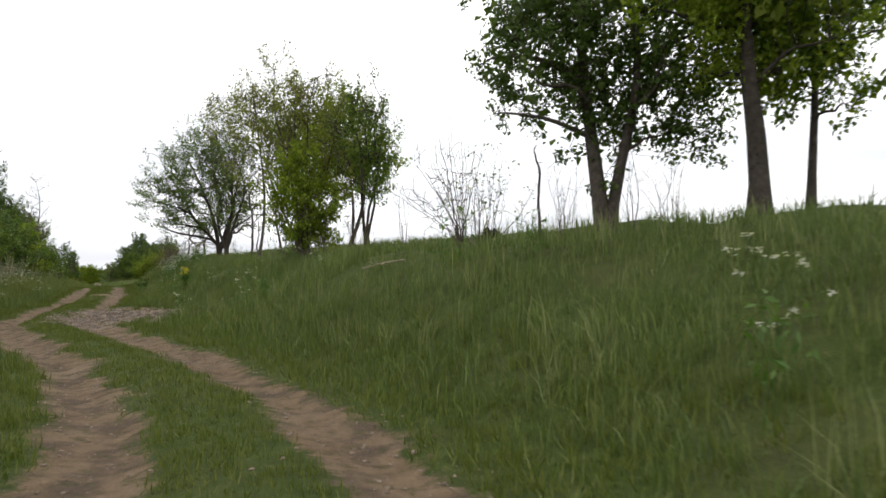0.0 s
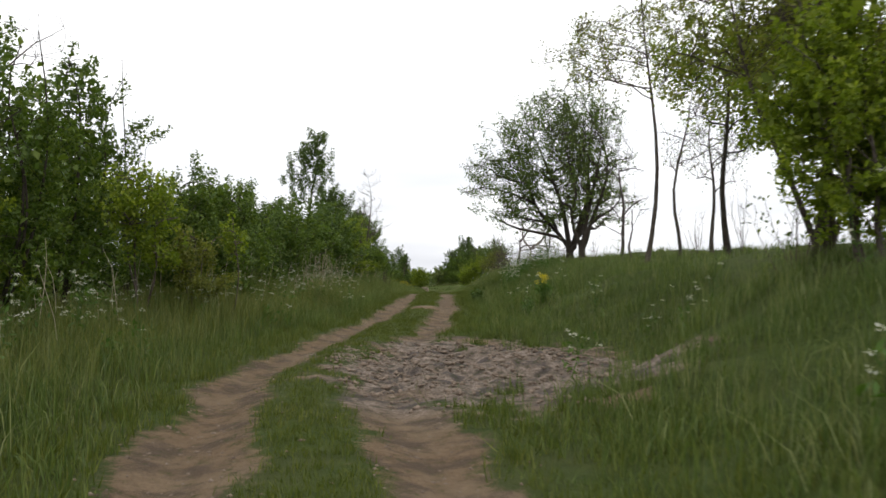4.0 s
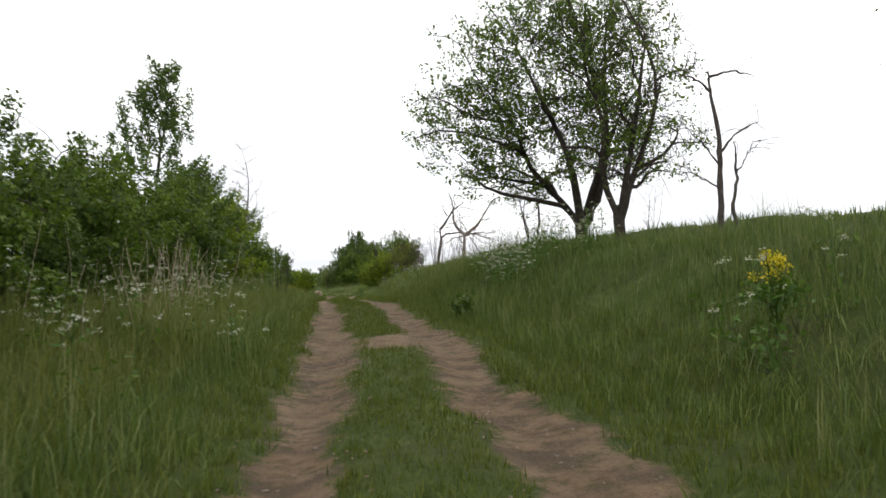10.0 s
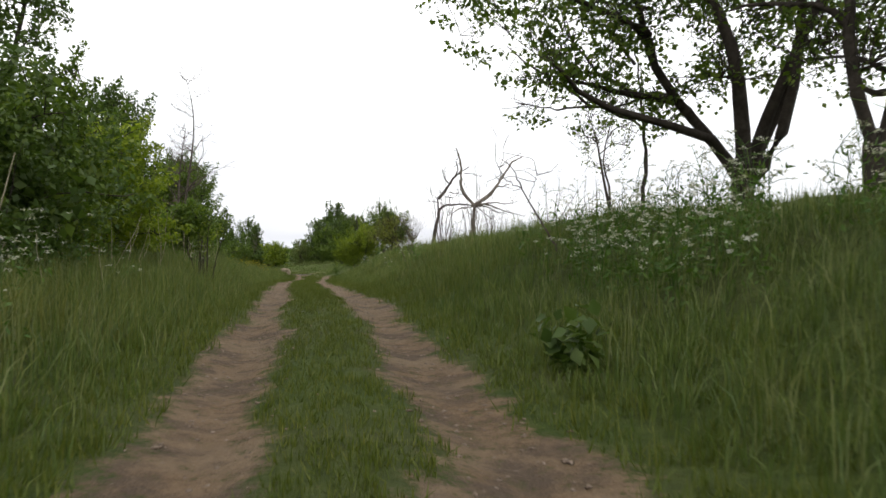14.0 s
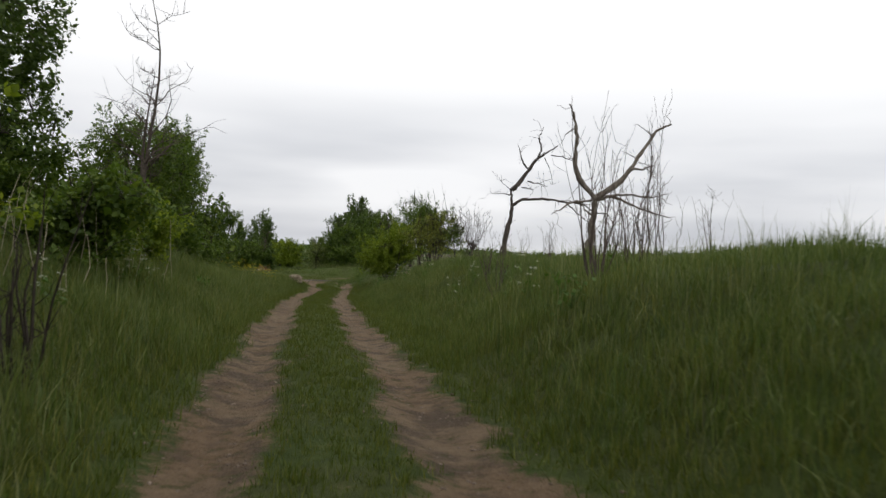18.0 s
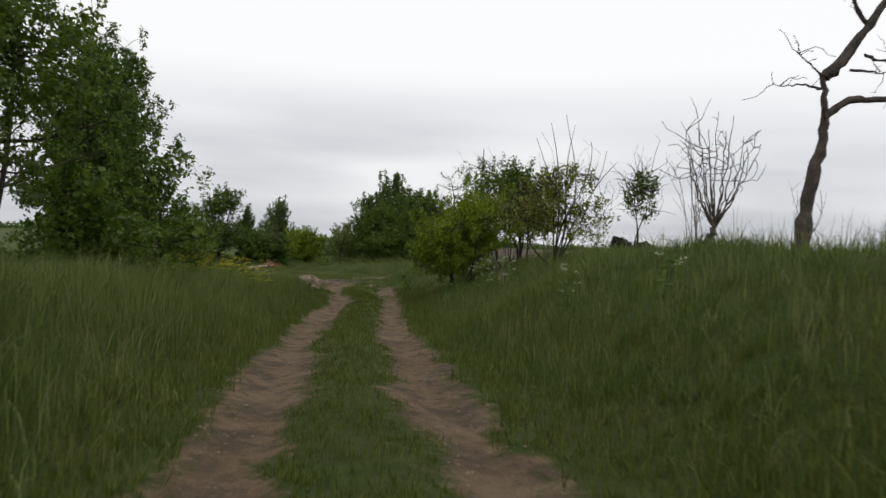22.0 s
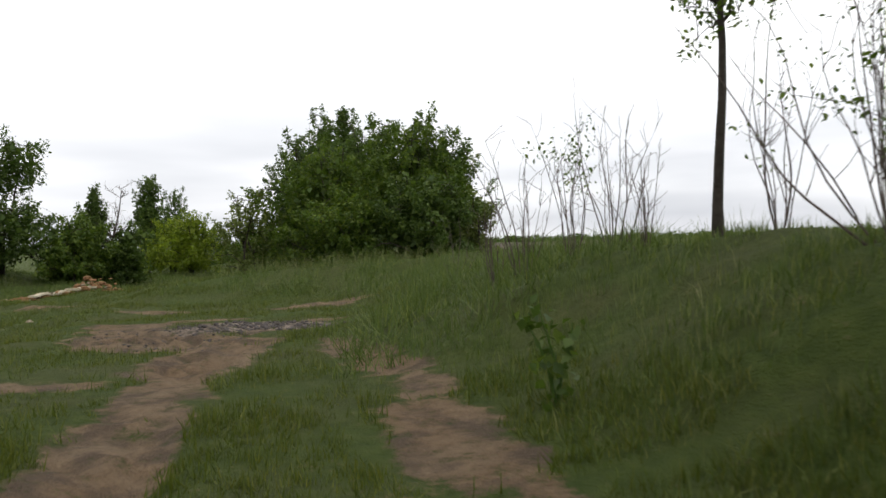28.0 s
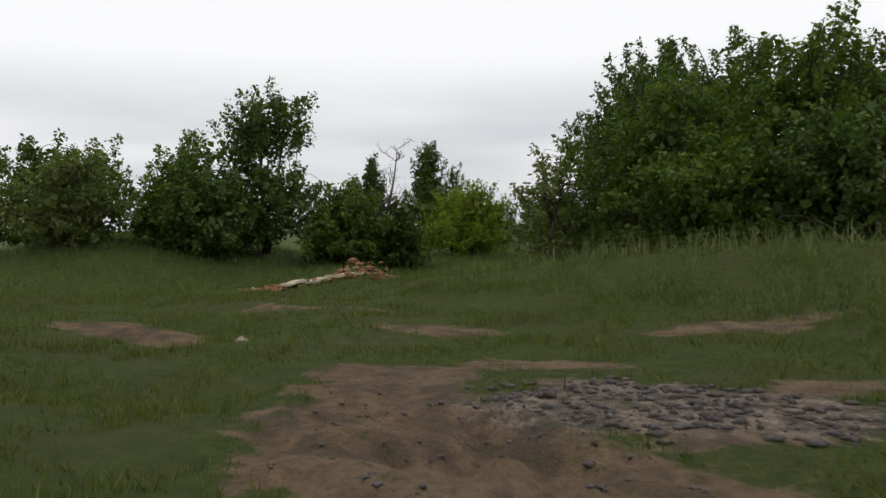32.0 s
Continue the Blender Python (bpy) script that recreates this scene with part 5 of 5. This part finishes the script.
def lumps(name, label, seed, xs, ys, smin, smax, mat, category):
    """Many small clods in one mesh."""
    rng = np.random.RandomState(seed)
    base = np.array([(1, 0, 0), (-1, 0, 0), (0, 1, 0), (0, -1, 0), (0, 0, 1), (0, 0, -1), (.6, .6, .4), (-.6, .6, .4), (-.6, -.6, .4), (.6, -.6, .4)], float)
    tri = np.array([(4, 0, 6), (4, 6, 2), (4, 2, 7), (4, 7, 1), (4, 1, 8), (4, 8, 3), (4, 3, 9), (4, 9, 0), (5, 6, 0), (5, 2, 6), (5, 7, 2), (5, 1, 7), (5, 8, 1), (5, 3, 8), (5, 9, 3), (5, 0, 9)])
    n = len(xs)
    size = rng.uniform(smin, smax, n) ** 1.0
    v = base[None] * (1 + rng.normal(0, 0.2, (n, 10, 1))) * size[:, None, None] * rng.uniform(0.5, 1.2, (n, 1, 3)) * np.array([1, 1, 0.6])
    a = rng.uniform(0, 6.283, n)[:, None]
    vx, vy = v[..., 0] * np.cos(a) - v[..., 1] * np.sin(a), v[..., 0] * np.sin(a) + v[..., 1] * np.cos(a)
    z = ground(xs, ys)
    v = np.stack([vx + xs[:, None], vy + ys[:, None], v[..., 2] + z[:, None] + size[:, None] * 0.1], -1)
    f = (np.arange(n) * 10)[:, None, None] + tri[None]
    return tagged(mesh_ob(name, v.reshape(-1, 3), f.reshape(-1, 3), mat), label, category, kind="stuff")


cr_ = np.random.RandomState(70)
cx_, cy_ = cr_.uniform(-13, -4.5, 9000), cr_.uniform(16, 27, 9000)
ck = blob(cx_, cy_, *MUD[0]) > 0.2 + 0.5 * cr_.rand(9000)
lumps("mud_clods", "churned dry mud clods in the hollow of the track", 71, cx_[ck], cy_[ck], 0.008, 0.055, CLOD, "mud")
cx_, cy_ = cr_.uniform(-43, -33, 3800), cr_.uniform(79, 90, 3800)
ck = np.maximum(blob(cx_, cy_, *JUNCTION_BARE[0]), blob(cx_, cy_, *JUNCTION_BARE[4])) > 0.25 + 0.6 * cr_.rand(3800)
lumps("mud_clods", "churned grey mud clods at the junction", 72, cx_[ck], cy_[ck], 0.008, 0.034, CLOD_GREY, "mud")
cx_, cy_ = cr_.uniform(-41.0, -37.0, 1100), cr_.uniform(87.1, 89.4, 1100)
ck = blob(cx_, cy_, *JUNCTION_BARE[4]) > 0.1 + 0.7 * cr_.rand(1100)
lumps("mud_clods", "ridge of dark dried mud lumps at the junction", 74, cx_[ck], cy_[ck], 0.01, 0.06, CLOD_GREY, "mud")
ss, ll = cr_.uniform(0, 86, 6500), np.where(cr_.rand(6500) < 0.5, LEFT_RUT, RIGHT_RUT) + cr_.normal(0, 0.26, 6500)
cx_, cy_ = at_np(ss, ll)
lumps("earth_crumbs", "small earth crumbs and stones in the ruts", 73, cx_, cy_, 0.005, 0.024, CLOD, "earth")

stump = thing("broken_log", -35.25, 75.75, "weathered pale broken log lying in the grass", "log")
sr = np.random.RandomState(80)
for k, (dx, dy, dz, lx, ly, lz, rz) in enumerate([(0, 0, 0.3, 0.36, 0.17, 0.12, 10), (-0.08, 0.06, 0.42, 0.2, 0.10, 0.05, 40), (0.14, -0.02, 0.42, 0.1, 0.06, 0.04, -20), (-0.22, -0.06, 0.38, 0.16, 0.07, 0.05, 70), (0.2, 0.05, 0.14, 0.16, 0.18, 0.16, 0), (-0.14, 0, 0.13, 0.13, 0.16, 0.15, 30)]):
    bm = bmesh.new()
    bmesh.ops.create_icosphere(bm, subdivisions=3, radius=1.0)
    for v in bm.verts:
        q = v.co
        n_ = noise.noise(q * 2.3 + Vector((k * 7, 0, 0))) * 0.28 + noise.noise(q * 7) * 0.1
        box = max(abs(q.x), abs(q.y), abs(q.z))
        q2 = q * (0.55 + 0.45 / box * 0.75 + n_)
        v.co = Vector((q2.x * lx, q2.y * ly, q2.z * lz))
    bmesh.ops.rotate(bm, verts=bm.verts, matrix=Matrix.Rotation(radians(rz), 3, "Z"))
    bmesh.ops.translate(bm, verts=bm.verts, vec=(dx, dy, dz))
    part("log_body" if k == 0 else "splinter", bm, WOOD_PALE, stump)

heap = thing("rubble_heap", -48.55, 95.5, "low heap of orange clay rubble with a pale board", "rubble")
hr = np.random.RandomState(90)
for k in range(290):
    u = hr.uniform(-1.9, 1.9)
    x, y = u * 0.37 + hr.normal(0, 0.22), u * 0.93 + hr.normal(0, 0.12)
    high = 0.42 * math.exp(-((u - 1.3) / 0.5) ** 2) + 0.12 * math.exp(-((u + 0.2) / 1.2) ** 2)
    bm = chunk(hr, hr.uniform(0.03, 0.115))
    bmesh.ops.rotate(bm, verts=bm.verts, matrix=Matrix.Rotation(hr.uniform(0, 6.28), 3, "Z"))
    bmesh.ops.translate(bm, verts=bm.verts, vec=(x, y, ground1(-48.55 + x, 95.5 + y) - heap.location.z + hr.uniform(0, 1) * high - 0.01))
    part("chunk", bm, RUBBLE if hr.rand() < 0.8 else WOOD_PALE, heap)
for u, L, w_, rz, tilt in ((0.75, 0.42, 0.12, 68, 6), (0.05, 0.28, 0.12, 58, 4), (-0.5, 0.24, 0.12, 75, 5)):
    bm = bmesh.new()
    bmesh.ops.create_cube(bm, size=1.0)
    bmesh.ops.subdivide_edges(bm, edges=bm.edges, cuts=3, use_grid_fill=True)
    for v in bm.verts:
        v.co = Vector((v.co.x * L * 2, v.co.y * w_ * 2, v.co.z * 0.05 + 0.05 * math.sin(v.co.x * 4) + hr.normal(0, 0.006)))
    bmesh.ops.rotate(bm, verts=bm.verts, matrix=Matrix.Rotation(radians(tilt), 3, "Y"))
    bmesh.ops.rotate(bm, verts=bm.verts, matrix=Matrix.Rotation(radians(rz), 3, "Z"))
    bmesh.ops.translate(bm, verts=bm.verts, vec=(u * 0.37 + 0.22, u * 0.93 - 0.1, ground1(-48.33 + u * 0.37, 95.4 + u * 0.93) - heap.location.z + 0.12))
    part("board", bm, SLAB, heap, "pale curled board")
small = thing("pale_stone", -44.1, 89.2, "pale flat stone on the trodden ground", "stone")
part("stone_body", chunk(hr, 0.11), WOOD_PALE, small)


def dark_heap(x, y, w, h, seed, label):
    """A crumpled dark heap."""
    root = thing("dark_heap", x, y, label, "debris", "dark heaps on the bank")
    for k in range(3):
        bm = bmesh.new()
        bmesh.ops.create_icosphere(bm, subdivisions=3, radius=1.0)
        for v in bm.verts:
            q = v.co
            n_ = 1 + 0.35 * noise.noise(q * 1.7 + Vector((seed, k * 3, 0))) + 0.34 * noise.noise(q * 4 + Vector((0, seed, 0))) + 0.2 * noise.noise(q * 9)
            v.co = Vector((q.x * w * 0.4 * n_ + (k - 1) * w * 0.32, q.y * w * 0.3 * n_, max(q.z, -0.2) * h * n_ * (1.0, 0.7, 0.85)[k]))
        part("heap_lump", bm, BLACKENED, root)
    return root


dark_heap(1.14, 16.9, 0.32, 0.22, 3, "small dark stump on the bank crest")
dark_heap(-24.95, 73.6, 0.9, 0.62, 5, "jagged charred log heap on the bank crest")
dark_heap(-20.4, 62.2, 0.5, 0.25, 11, "small dark stump among bare shrubs")
fb = thing("fallen_branch", -1.0, 11.75, "bleached fallen branch lying on the grass bank", "branch")
ft = Tubes()
fr = np.random.RandomState(33)
main = bent(fr, (0.42, -0.36, 0.16), (-0.34, 0.36, 0.12), 8, 0.03)
main[:, 2] += np.array([ground1(-1.0 + q[0], 11.75 + q[1]) - fb.location.z for q in main])
ft.add(main, np.linspace(0.013, 0.005, 8), 5)
for i, e in ((2, (-0.1, -0.12, -0.03)), (3, (-0.14, -0.1, -0.02)), (3, (-0.02, -0.16, -0.05)), (4, (-0.2, 0.1, 0.05)), (5, (-0.2, 0.02, -0.01)), (6, (-0.15, 0.12, 0.04))):
    ft.add(bent(fr, main[i], main[i] + np.array(e) + fr.normal(0, 0.02, 3), 4, 0.1), np.linspace(0.007, 0.003, 4), 4)
ft.ob("branch_wood", WOOD_PALE, fb)
